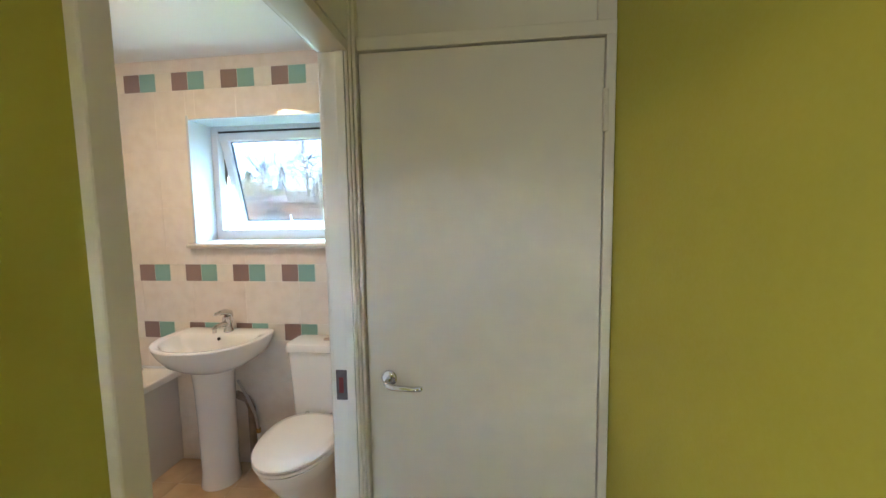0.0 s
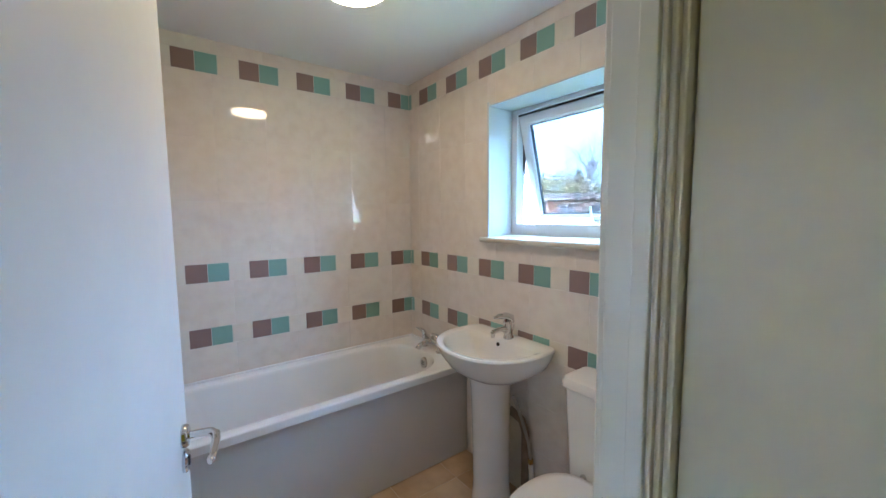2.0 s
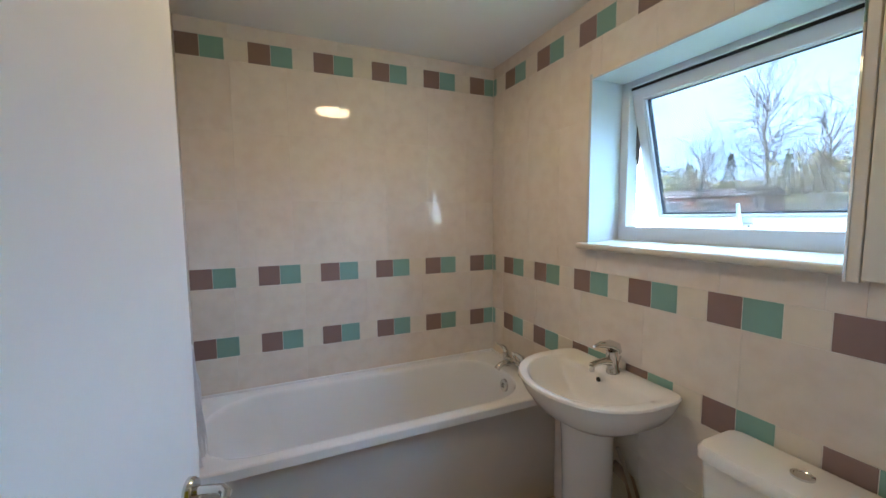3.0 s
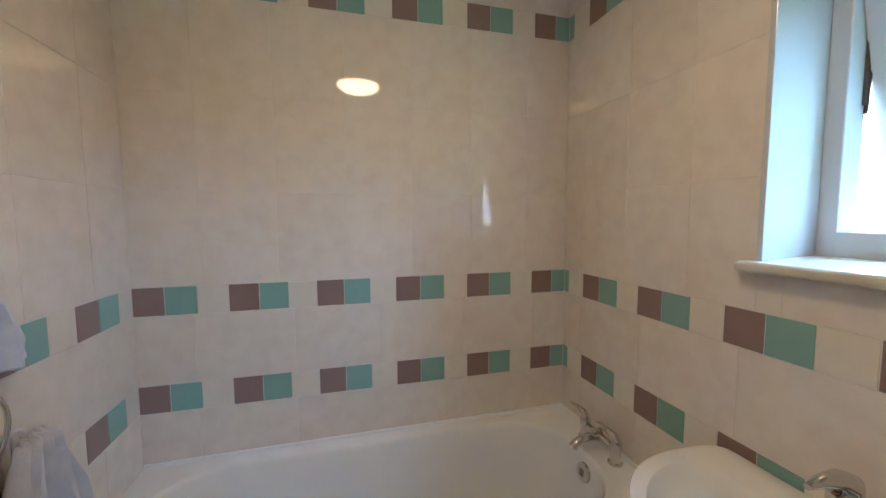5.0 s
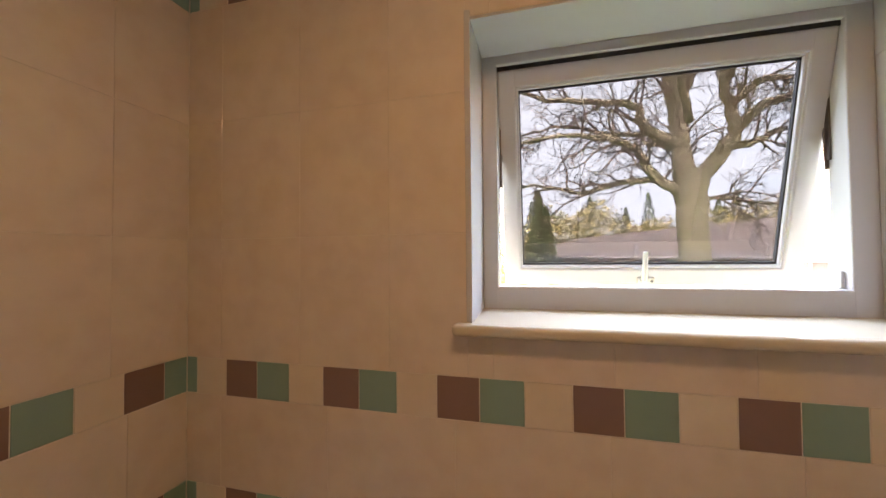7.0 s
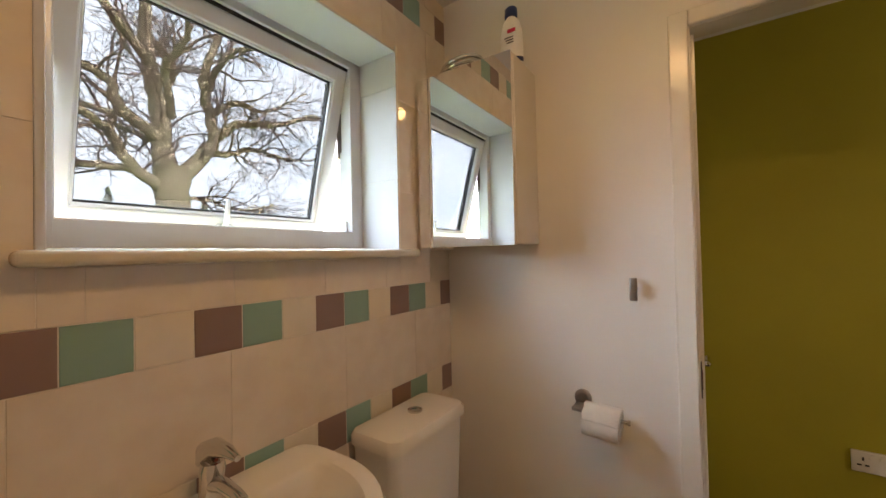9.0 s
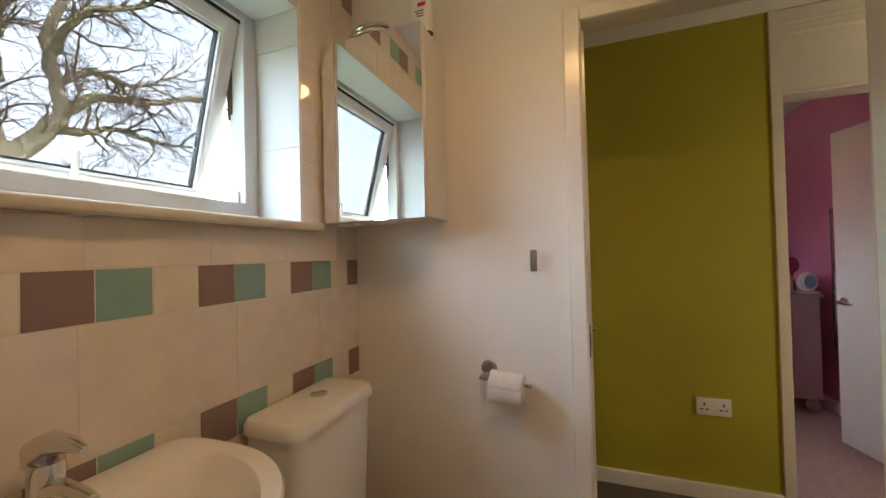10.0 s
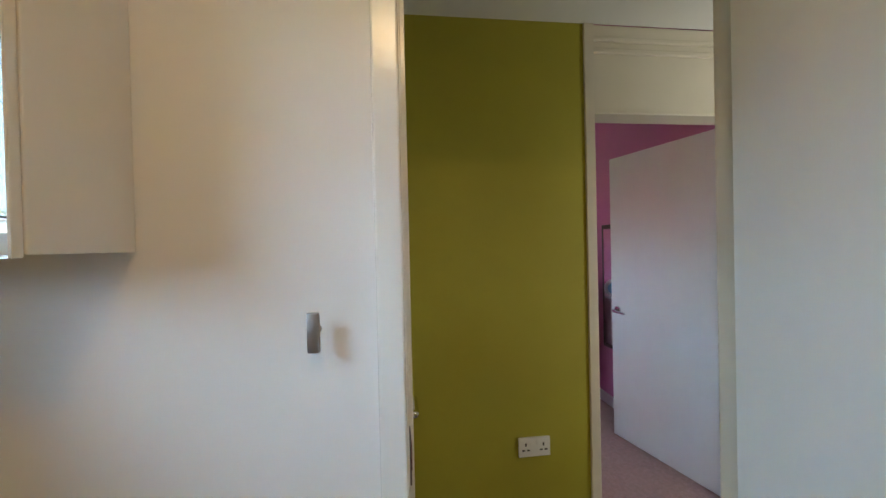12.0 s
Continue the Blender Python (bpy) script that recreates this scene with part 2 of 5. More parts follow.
def arc(p0, p1, p2, n=10):
    a, b, c = Vector(p0), Vector(p1), Vector(p2)
    return [(1 - t) ** 2 * a + 2 * t * (1 - t) * b + t * t * c for t in (i / n for i in range(n + 1))]


def structure(name, bm, mat, label, category):
    return tagged(mesh_object(name, bm, mat), label, category, kind="structure")


# ---- the shell ----
FLOOR, CEIL, HALL_CEIL = 0.02, 2.385, 2.337
EAST, SOUTH = 2.005, -1.66          # inner faces of the bathroom
HALL_W, HALL_E, CUP_Y = 2.085, 2.872, -0.835
OPEN_N, OPEN_S, OPEN_TOP = -0.86, -1.609, 1.985      # bathroom doorway
BED_N, BED_S, BED_TOP = -1.74, -2.50, 1.935        # bedroom doorway
WX0, WX1, WZ0, WZ1 = 0.82, 1.682, 1.353, 2.052      # window opening
BED_X1, BED_SOUTH = 5.7, -2.56
HALL_S = -4.3
TD = 0.0014                                         # depth of tile relief

wall_w = structure("wall_west", box(-0.25, -TD, SOUTH - 0.2, 0.25, -0.2, 2.6), GROUT, "tiled outer bathroom wall behind the bath", "wall")
bm = box(-TD, WX0, TD, 0.25, -0.2, 2.6)
box(WX1, 3.0, TD, 0.25, -0.2, 2.6, bm=bm)
box(WX0, WX1, TD, 0.25, -0.2, WZ0 - 0.019, bm=bm)
box(WX0, WX1, TD, 0.25, WZ1 + 0.006, 2.6, bm=bm)
wall_n = structure("wall_north", bm, GROUT, "tiled outer bathroom wall with a window", "wall")
wall_s = structure("wall_south", box(-TD, EAST, SOUTH - 0.12, SOUTH - TD, -0.2, 2.6), GROUT, "tiled bathroom wall behind the open door", "wall")
bm = box(EAST, HALL_W, -0.835, TD, -0.2, 2.6)
box(EAST, HALL_W, OPEN_N, -0.835, -0.2, 2.6, bm=bm)
box(EAST, HALL_W, OPEN_S - 0.03, OPEN_N, OPEN_TOP + 0.03, 2.6, bm=bm)
wall_e = structure("wall_east", bm, WHITE_PAINT, "smooth white painted bathroom wall beside the doorway", "wall")
bm = box(EAST + 0.001, HALL_W, -2.5, OPEN_S - 0.03, -0.2, 2.6)
box(EAST + 0.001, HALL_W, HALL_S, -3.1, -0.2, 2.6, bm=bm)
box(EAST + 0.001, HALL_W, -3.1, -2.5, 1.98, 2.6, bm=bm)
structure("wall_hall_west", bm, GREEN_PAINT, "lime green painted landing wall", "wall")
bm = box(HALL_E, HALL_E + 0.09, BED_N, -0.02, -0.2, 2.6)
box(HALL_E, HALL_E + 0.09, HALL_S, BED_S, -0.2, 2.6, bm=bm)
structure("wall_hall_east", bm, GREEN_PAINT, "lime green painted landing wall with a double socket", "wall")
bm = box(HALL_E + 0.0905, HALL_E + 0.12, BED_N, 0.0, -0.2, 2.6)
box(HALL_E + 0.0905, HALL_E + 0.12, BED_SOUTH, BED_S, -0.2, 2.6, bm=bm)
box(HALL_E + 0.0905, HALL_E + 0.12, BED_S, BED_N, BED_TOP + 0.03, 2.6, bm=bm)
structure("wall_bedroom_west", bm, PINK_PAINT, "pink painted bedroom wall round the doorway", "wall")
structure("wall_bedroom_south", box(HALL_E + 0.09, BED_X1, BED_SOUTH - 0.1, BED_SOUTH, -0.2, 2.6), PINK_PAINT, "pink painted bedroom wall", "wall")
structure("wall_bedroom_east", box(BED_X1, BED_X1 + 0.1, BED_SOUTH - 0.1, 0.1, -0.2, 2.6), PINK_PAINT, "pink painted bedroom wall", "wall")
# the opening is never seen; added and sized to light the bedroom
bm = box(3.01, 4.0, 0.0, 0.25, -0.2, 2.6)
box(4.6, BED_X1 + 0.1, 0.0, 0.25, -0.2, 2.6, bm=bm)
box(4.0, 4.6, 0.0, 0.25, -0.2, 1.1, bm=bm)
box(4.0, 4.6, 0.0, 0.25, 1.7, 2.6, bm=bm)
structure("wall_bedroom_north", bm, PINK_PAINT, "pink painted bedroom wall with an unseen opening added for light", "wall")
# small unseen opening, added so sky light reaches the landing
bm = box(HALL_W, 2.415, HALL_S - 0.1, HALL_S, -0.2, 2.6)
box(2.565, HALL_E + 0.1, HALL_S - 0.1, HALL_S, -0.2, 2.6, bm=bm)
box(2.415, 2.565, HALL_S - 0.1, HALL_S, -0.2, 1.48, bm=bm)
box(2.415, 2.565, HALL_S - 0.1, HALL_S, 1.68, 2.6, bm=bm)
structure("wall_hall_south", bm, GREEN_PAINT, "lime green landing end wall with an unseen opening added for light", "wall")

# unseen shell added behind the side doorway to keep sky light out
structure("wall_side_room", box(0.9, 1.0, HALL_S, SOUTH - 0.12, -0.2, 2.6), WHITE_PAINT, "plain white wall of an unseen, added side room", "wall")
structure("floor_side_room", box(1.0, EAST + 0.02, HALL_S, SOUTH - 0.12, -0.2, FLOOR), CARPET_GREY, "dark carpet of an unseen, added side room", "floor")
structure("wall_side_room_end", box(0.9, EAST + 0.001, HALL_S - 0.1, HALL_S, -0.2, 2.6), WHITE_PAINT, "plain white end wall of an unseen, added side room", "wall")
structure("ceiling_bathroom", box(-TD, EAST, SOUTH - TD, TD, CEIL, 2.6), CEILING, "white painted bathroom ceiling", "ceiling")
structure("ceiling_hall", box(HALL_W, HALL_E, HALL_S, CUP_Y, HALL_CEIL, 2.6), CEILING, "white painted landing ceiling", "ceiling")
structure("ceiling_bedroom", box(HALL_E + 0.12, BED_X1, BED_SOUTH, 0.0, 2.38, 2.6), CEILING, "white painted bedroom ceiling", "ceiling")
floor_bath = structure("floor_bathroom", box(-TD, EAST + 0.02, SOUTH - TD, TD, -0.2, FLOOR - 0.0014), GROUT, "beige tiled bathroom floor", "floor")
structure("floor_hall", box(EAST + 0.02, HALL_E + 0.05, HALL_S, -0.4, -0.2, FLOOR), CARPET_GREY, "dark grey-brown landing carpet", "floor")
structure("floor_bedroom", box(HALL_E + 0.05, BED_X1, BED_SOUTH, 0.0, -0.2, FLOOR), CARPET_PINK, "dusty pink bedroom carpet", "floor")
# unseen skin, added to cut sunlight bouncing onto the open sash
bm = box(-0.26, WX0, 0.2505, 0.262, -0.2, 2.6)
box(WX1, 4.0, 0.2505, 0.262, -0.2, 2.6, bm=bm)
box(4.6, 5.81, 0.2505, 0.262, -0.2, 2.6, bm=bm)
box(WX0, WX1, 0.2505, 0.262, -0.2, WZ0 - 0.022, bm=bm)
box(WX0, WX1, 0.2505, 0.262, WZ1 + 0.006, 2.6, bm=bm)
box(4.0, 4.6, 0.2505, 0.262, -0.2, 1.1, bm=bm)
box(4.0, 4.6, 0.2505, 0.262, 1.7, 2.6, bm=bm)
structure("wall_outer_brick", bm, BRICK, "unseen brick outer skin added to the house wall", "wall")
# unseen; added to block sky light coming from beneath the rooms
structure("wall_lower_storey", box(-0.25, 5.8, -4.4, 0.248, -2.75, -0.201), BRICK, "unseen brick storey below the rooms", "wall")
structure("roof_slab", box(-0.4, 6.0, -4.6, 0.4, 2.6, 2.75), ROOF, "flat slab closing the storey above the ceilings", "roof")

# ---- doorway linings, architraves, skirting ----
def frame_piece(name, bm, label, mat=GLOSS_WHITE):
    return structure(name, bm, mat, label, "trim")


# bathroom doorway: lining, stops, inner and landing architraves
frame_piece("trim_bathroom_jamb_north", box(EAST - 0.002, HALL_W - 0.004, OPEN_N - 0.006, OPEN_N + 0.02, FLOOR, OPEN_TOP + 0.02, 0.002), "white gloss door lining with a strike plate")
frame_piece("trim_bathroom_stop_north", box(EAST + 0.045, HALL_W - 0.008, OPEN_N - 0.016, OPEN_N - 0.004, FLOOR, OPEN_TOP, 0.002), "white gloss door stop")
frame_piece("trim_bathroom_jamb_south", box(EAST + 0.0, HALL_W + 0.002, OPEN_S - 0.026, OPEN_S, FLOOR, OPEN_TOP + 0.02, 0.002), "cream gloss door lining on the hinge side", CREAM_GLOSS)
frame_piece("trim_bathroom_head", box(EAST + 0.0, HALL_W + 0.002, OPEN_S, OPEN_N - 0.006, OPEN_TOP, OPEN_TOP + 0.028, 0.002), "cream gloss door head", CREAM_GLOSS)
bm = box(EAST - 0.016, EAST + 0.004, OPEN_N - 0.002, OPEN_N + 0.05, FLOOR, OPEN_TOP + 0.05, 0.005)
frame_piece("trim_bathroom_architrave_north", bm, "white gloss architrave with a rounded edge")
bm = box(EAST - 0.016, EAST + 0.004, OPEN_S - 0.05, OPEN_N - 0.002, OPEN_TOP + 0.002, OPEN_TOP + 0.05, 0.005)
frame_piece("trim_bathroom_architrave_head", bm, "white gloss architrave over the doorway")
bm = box(HALL_W - 0.006, HALL_W + 0.014, OPEN_S - 0.044, OPEN_S - 0.006, FLOOR, HALL_CEIL - 0.002, 0.003)
frame_piece("trim_hall_architrave_south", bm, "cream gloss architrave against a green wall", CREAM_GLOSS)
bm = box(HALL_W - 0.004, HALL_W + 0.006, OPEN_S - 0.004, OPEN_N + 0.0, OPEN_TOP + 0.03, HALL_CEIL - 0.002, 0.002)
frame_piece("trim_bathroom_overpanel", bm, "cream boarded panel above the bathroom doorway", CREAM_GLOSS)
# moulded post between the bathroom doorway and the cupboard
bm = box(HALL_W - 0.004, HALL_W + 0.003, OPEN_N - 0.012, CUP_Y + 0.02, FLOOR, HALL_CEIL - 0.002, 0.002)
box(HALL_W + 0.003, HALL_W + 0.012, OPEN_N - 0.004, CUP_Y + 0.02, FLOOR, HALL_CEIL - 0.002, 0.003, bm=bm)
box(HALL_W + 0.012, HALL_W + 0.022, OPEN_N + 0.006, CUP_Y + 0.02, FLOOR, HALL_CEIL - 0.002, 0.003, bm=bm)
frame_piece("trim_hall_moulded_post", bm, "cream moulded post between two doorways", CREAM_GLOSS)

# cupboard front: head rail, upper panel, right hand stile
frame_piece("trim_cupboard_rail", box(HALL_W + 0.02, HALL_E - 0.002, CUP_Y - 0.004, CUP_Y + 0.05, 1.995, 2.035, 0.003), "cream gloss rail above the cupboard door", CREAM_GLOSS)
frame_piece("trim_cupboard_overpanel", box(HALL_W + 0.02, HALL_E - 0.002, CUP_Y + 0.012, CUP_Y + 0.04, 2.035, HALL_CEIL, 0), "cream panel above the cupboard door", CREAM_GLOSS)
frame_piece("trim_cupboard_stile", box(HALL_E - 0.030, HALL_E - 0.002, CUP_Y - 0.004, CUP_Y + 0.05, FLOOR, 1.995, 0.003), "cream gloss stile beside the cupboard door", CREAM_GLOSS)
frame_piece("trim_cupboard_panel_bead", box(HALL_E - 0.055, HALL_E - 0.002, CUP_Y + 0.0, CUP_Y + 0.012, 2.035, HALL_CEIL - 0.002, 0.003), "cream bead at the side of the upper panel", CREAM_GLOSS)
frame_piece("trim_cupboard_dark_back", box(HALL_W + 0.02, HALL_E - 0.002, CUP_Y + 0.075, CUP_Y + 0.08, FLOOR, HALL_CEIL), "plain board closing the cupboard", CREAM_GLOSS)

# bedroom doorway
frame_piece("trim_bedroom_jamb_north", box(HALL_E - 0.012, HALL_E + 0.125, BED_N, BED_N + 0.045, FLOOR, HALL_CEIL - 0.002, 0.003), "cream gloss door frame beside a green wall", CREAM_GLOSS)
frame_piece("trim_bedroom_jamb_south", box(HALL_E - 0.012, HALL_E + 0.125, BED_S - 0.045, BED_S, FLOOR, HALL_CEIL - 0.002, 0.003), "cream gloss door frame", CREAM_GLOSS)
frame_piece("trim_bedroom_overpanel", box(HALL_E + 0.01, HALL_E + 0.07, BED_S, BED_N, BED_TOP + 0.012, 2.22, 0), "cream panel above the bedroom doorway", CREAM_GLOSS)
frame_piece("trim_bedroom_head", box(HALL_E - 0.008, HALL_E + 0.12, BED_S, BED_N, BED_TOP, BED_TOP + 0.014, 0.003), "cream gloss door head", CREAM_GLOSS)
bm = box(HALL_E - 0.002, HALL_E + 0.06, BED_S, BED_N, 2.21, 2.235, 0.006)
box(HALL_E + 0.006, HALL_E + 0.06, BED_S, BED_N, 2.235, 2.262, 0.002, bm=bm)
box(HALL_E - 0.004, HALL_E + 0.06, BED_S, BED_N, 2.262, 2.285, 0.006, bm=bm)
box(HALL_E + 0.002, HALL_E + 0.06, BED_S, BED_N, 2.285, HALL_CEIL - 0.002, 0.002, bm=bm)
frame_piece("trim_bedroom_cornice", bm, "cream stepped moulding below the landing ceiling", CREAM_GLOSS)
bm = box(HALL_E - 0.016, HALL_E + 0.002, BED_N + 0.045, CUP_Y - 0.03, FLOOR, FLOOR + 0.075, 0.005)
structure("baseboard_hall_east", bm, GLOSS_WHITE, "white gloss skirting board", "baseboard")
structure("baseboard_hall_west", box(HALL_W - 0.002, HALL_W + 0.016, HALL_S, OPEN_S - 0.05, FLOOR, FLOOR + 0.075, 0.005), GLOSS_WHITE, "white gloss skirting board", "baseboard")
structure("baseboard_bedroom", box(HALL_E + 0.13, BED_X1, BED_SOUTH - 0.002, BED_SOUTH + 0.015, FLOOR, FLOOR + 0.085, 0.005), PLASTIC_WHITE, "pale skirting board in the bedroom", "baseboard")

# ---- door furniture ----
def lever_handle(parent, m, sx=1.0):
    """Lever on a round rose. Local frame: -y out of the door face, x along the lever."""
    bm = turned([(0.0, 0.0), (0.026, 0.0), (0.026, 0.006), (0.022, 0.010), (0.012, 0.011), (0.0, 0.011)], 24, m @ pose(0, 0, 0, 90))
    rose = part("rose", bm, CHROME, parent, "round chrome rose", True)
    pts = [(0, 0.008, 0), (0, 0.030, 0), (0, 0.042, -0.002), (0.010 * sx, 0.050, -0.006), (0.030 * sx, 0.052, -0.010), (0.085 * sx, 0.052, -0.012), (0.112 * sx, 0.051, -0.010), (0.118 * sx, 0.050, -0.010)]
    bm = tube([m @ Vector((p[0], -p[1], p[2])) for p in pts], [0.0085, 0.0085, 0.0095, 0.0105, 0.0095, 0.0085, 0.0085, 0.005], 12)
    part("lever", bm, CHROME, parent, "curved chrome lever", True)
    return rose


def flush_door(name, width, height, label, mat, thick=0.04):
    """Door leaf: hinge edge at local x = 0, running to x = width; front face at y = 0, which looks along -y."""
    door = empty(name)
    part("leaf", box(0, width, 0, thick, 0.006, height, 0.002), mat, door)
    return tagged(door, label, "door")


# cupboard door
cup = empty("door_cupboard", (HALL_W + 0.026, CUP_Y, FLOOR))
part("leaf", box(0, HALL_E - 0.034 - HALL_W - 0.026, 0.0, 0.035, 0.004, 1.968, 0.002), CREAM_GLOSS, cup)
lever_handle(cup, pose(0.069, 0, 0.940))
hw = HALL_E - 0.034 - HALL_W - 0.026
bm = box(hw - 0.004, hw + 0.012, -0.010, 0.004, 1.705, 1.825, 0.003)
part("hinge", bm, CREAM_GLOSS, cup, "painted butt hinge", True)
bm = box(hw - 0.004, hw + 0.012, -0.010, 0.004, 0.20, 0.32, 0.003)
part("hinge", bm, CREAM_GLOSS, cup, "painted butt hinge", True)
tagged(cup, "closed plain cream flush cupboard door with chrome lever", "door", kind="structure")

# bathroom door, standing open into the room
door_angle = 180 - 11.2
bath_door = flush_door("door_bathroom", 0.770, 1.955, "plain white flush door standing open into the bathroom", DOOR_WHITE)
bath_door["kind"] = "structure"
bath_door.matrix_world = pose(2.003, -1.567, FLOOR, 0, 0, door_angle)
lever_handle(bath_door, pose(0.715, 0, 0.945) @ Matrix.Diagonal((1, 1.35, 1, 1)), -1)
bm = turned([(0, 0), (0.026, 0), (0.026, 0.006), (0.022, 0.010), (0, 0.011)], 24, pose(0.715, 0, 0.885, 90))
key = part("privacy_rose", bm, CHROME, bath_door, "round chrome lock rose", True)
part("key_slot", box(0.711, 0.719, -0.0125, -0.0105, 0.874, 0.896), DARK, key)
bm = box(0.769, 0.773, 0.012, 0.030, 0.90, 1.01, 0.001)
part("latch_plate", bm, CHROME, bath_door, "chrome latch face plate")

# ---- window ----
window = empty("window_1", ((WX0 + WX1) / 2, 0.17, WZ0))
def wpart(name, bm, mat, parent=None, label="", smooth=False):
    ob = part(name, bm, mat, parent or window, label, smooth)
    if parent is None:
        ob.matrix_parent_inverse = window.matrix_basis.inverted()
    return ob


FY = 0.173                                          # room side of the outer frame
bm = box(WX0 + 0.001, WX0 + 0.042, FY, FY + 0.065, WZ0 + 0.002, WZ1 + 0.020, 0.004)
box(WX1 - 0.054, WX1 - 0.001, FY, FY + 0.065, WZ0 + 0.002, WZ1 + 0.020, 0.004, bm=bm)
box(WX0 + 0.002, WX1 - 0.002, FY + 0.0005, FY + 0.0645, WZ0 + 0.002, 1.422, 0.004, bm=bm)
box(WX0 + 0.002, WX1 - 0.002, FY + 0.0005, FY + 0.0645, 2.024, WZ1 + 0.020, 0.004, bm=bm)
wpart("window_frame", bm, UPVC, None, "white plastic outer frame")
wpart("gasket", box(WX0 + 0.042, WX1 - 0.054, FY + 0.010, FY + 0.022, 2.013, 2.025), RUBBER, None, "black rubber seal")
SX0, SX1, SZ0, SZ1 = WX0 + 0.042, WX1 - 0.054, 1.396, 2.014
tilt = pose(0, FY + 0.010, SZ1, 14.5) @ pose(0, -0.172, -SZ1)
bm = bmesh.new()
S_W = 0.050
for a in ((SX0, SX0 + S_W, SZ0, SZ1), (SX1 - S_W, SX1, SZ0, SZ1)):
    box(a[0], a[1], 0.172, 0.228, a[2], a[3], 0.006, bm=bm, m=tilt)
for a in ((SX0 + 0.004, SX1 - 0.004, SZ0, SZ0 + S_W), (SX0 + 0.004, SX1 - 0.004, SZ1 - S_W, SZ1)):
    box(a[0], a[1], 0.1725, 0.2275, a[2], a[3], 0.006, bm=bm, m=tilt)
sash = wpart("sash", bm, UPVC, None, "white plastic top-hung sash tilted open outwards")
# sloped glazing bead, then the black seal and the pane behind it
GX0, GX1, GZ0, GZ1 = SX0 + S_W, SX1 - S_W, SZ0 + S_W + 0.004, SZ1 - S_W
bm = bmesh.new()
for a in ((GX0 - 0.002, GX0 + 0.006, GZ0, GZ1), (GX1 - 0.006, GX1 + 0.002, GZ0, GZ1), (GX0, GX1, GZ0 - 0.006, GZ0 + 0.004), (GX0, GX1, GZ1 - 0.006, GZ1 + 0.002)):
    box(a[0], a[1], 0.178, 0.196, a[2], a[3], 0.002, 1, bm=bm, m=tilt)
part("glazing_bead", bm, UPVC, sash, "white glazing bead")
bm = bmesh.new()
for a in ((GX0, GX0 + 0.009, GZ0, GZ1), (GX1 - 0.009, GX1, GZ0, GZ1), (GX0, GX1, GZ0, GZ0 + 0.009), (GX0, GX1, GZ1 - 0.011, GZ1)):
    box(a[0], a[1], 0.190, 0.199, a[2], a[3], bm=bm, m=tilt)
part("glazing_seal", bm, RUBBER, sash, "black glazing seal")
pane = part("pane", box(GX0 - 0.001, GX1 + 0.001, 0.200, 0.204, GZ0 - 0.001, GZ1 + 0.001, m=tilt), GLASS, sash, "dark-tinted glass that dims the outside view")
# no shadow: daylight enters undimmed although the seen view is darkened
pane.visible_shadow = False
hx = (SX0 + SX1) / 2 + 0.004
bm = box(hx - 0.014, hx + 0.030, 0.160, 0.173, SZ0 + 0.008, SZ0 + 0.026, 0.003, m=tilt)
part("handle_base", bm, UPVC, sash, "white handle base")
bm = tube([tilt @ Vector(p) for p in ((hx, 0.166, SZ0 + 0.015), (hx, 0.150, SZ0 + 0.022), (hx, 0.146, SZ0 + 0.05), (hx, 0.148, SZ0 + 0.105))], [0.007, 0.008, 0.0075, 0.006], 8)
part("handle_lever", bm, UPVC, sash, "upright white lever", True)
part("handle_screw", turned([(0, 0), (0.004, 0), (0.004, 0.002), (0, 0.002)], 10, tilt @ pose(hx + 0.022, 0.160, SZ0 + 0.017, 90)), INK, sash)
for sx in (SX0 + 0.0025, SX1 - 0.0025):
    bm = tube([Vector((sx, FY + 0.062, 1.70)), Vector((sx, FY + 0.066, 1.78)), tilt @ Vector((sx, 0.226, SZ1 - 0.12))], 0.0045, 6)
    wpart("stay_arm", bm, DULL_STEEL, None, "dark steel friction stay")
    wpart("stay_track", box(sx - 0.002, sx + 0.002, FY + 0.050, FY + 0.064, 1.72, SZ1 - 0.02), DULL_STEEL)
wpart("keep", box(SX1 - 0.008, SX1, FY + 0.022, FY + 0.045, 1.424, 1.462, 0.002), UPVC, None, "white latch keep")
tagged(window, "white plastic top-hung window tilted open", "window", kind="structure")
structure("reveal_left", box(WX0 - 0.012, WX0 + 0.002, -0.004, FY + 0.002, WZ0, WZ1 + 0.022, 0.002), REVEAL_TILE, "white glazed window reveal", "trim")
reveal_r = structure("reveal_right", box(WX1, WX1 + 0.012, -0.003, FY + 0.002, WZ0, WZ1 + 0.022), GROUT, "white glazed window reveal of three tiles", "trim")
for z0, z1 in ((WZ0, 1.5993), (1.6007, 1.9293), (1.9307, WZ1 + 0.020)):
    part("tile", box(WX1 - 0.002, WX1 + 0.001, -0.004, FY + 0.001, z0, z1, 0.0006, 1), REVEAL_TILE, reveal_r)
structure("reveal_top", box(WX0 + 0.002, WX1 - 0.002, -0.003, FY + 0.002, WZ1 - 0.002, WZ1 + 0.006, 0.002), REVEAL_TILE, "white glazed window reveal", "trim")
bm = box(WX0 - 0.04, WX1 + 0.078, -0.042, -0.001, WZ0 - 0.027, WZ0, 0.011, 4)
box(WX0 + 0.001, WX1 - 0.001, -0.006, FY + 0.002, WZ0 - 0.026, WZ0 - 0.0005, 0.001, bm=bm, m=pose(0, 0, WZ0, 3.4) @ pose(0, 0, -WZ0))
sill = structure("window_sill", bm, SILL_TILE, "cream glazed sill with a rounded nose", "sill")
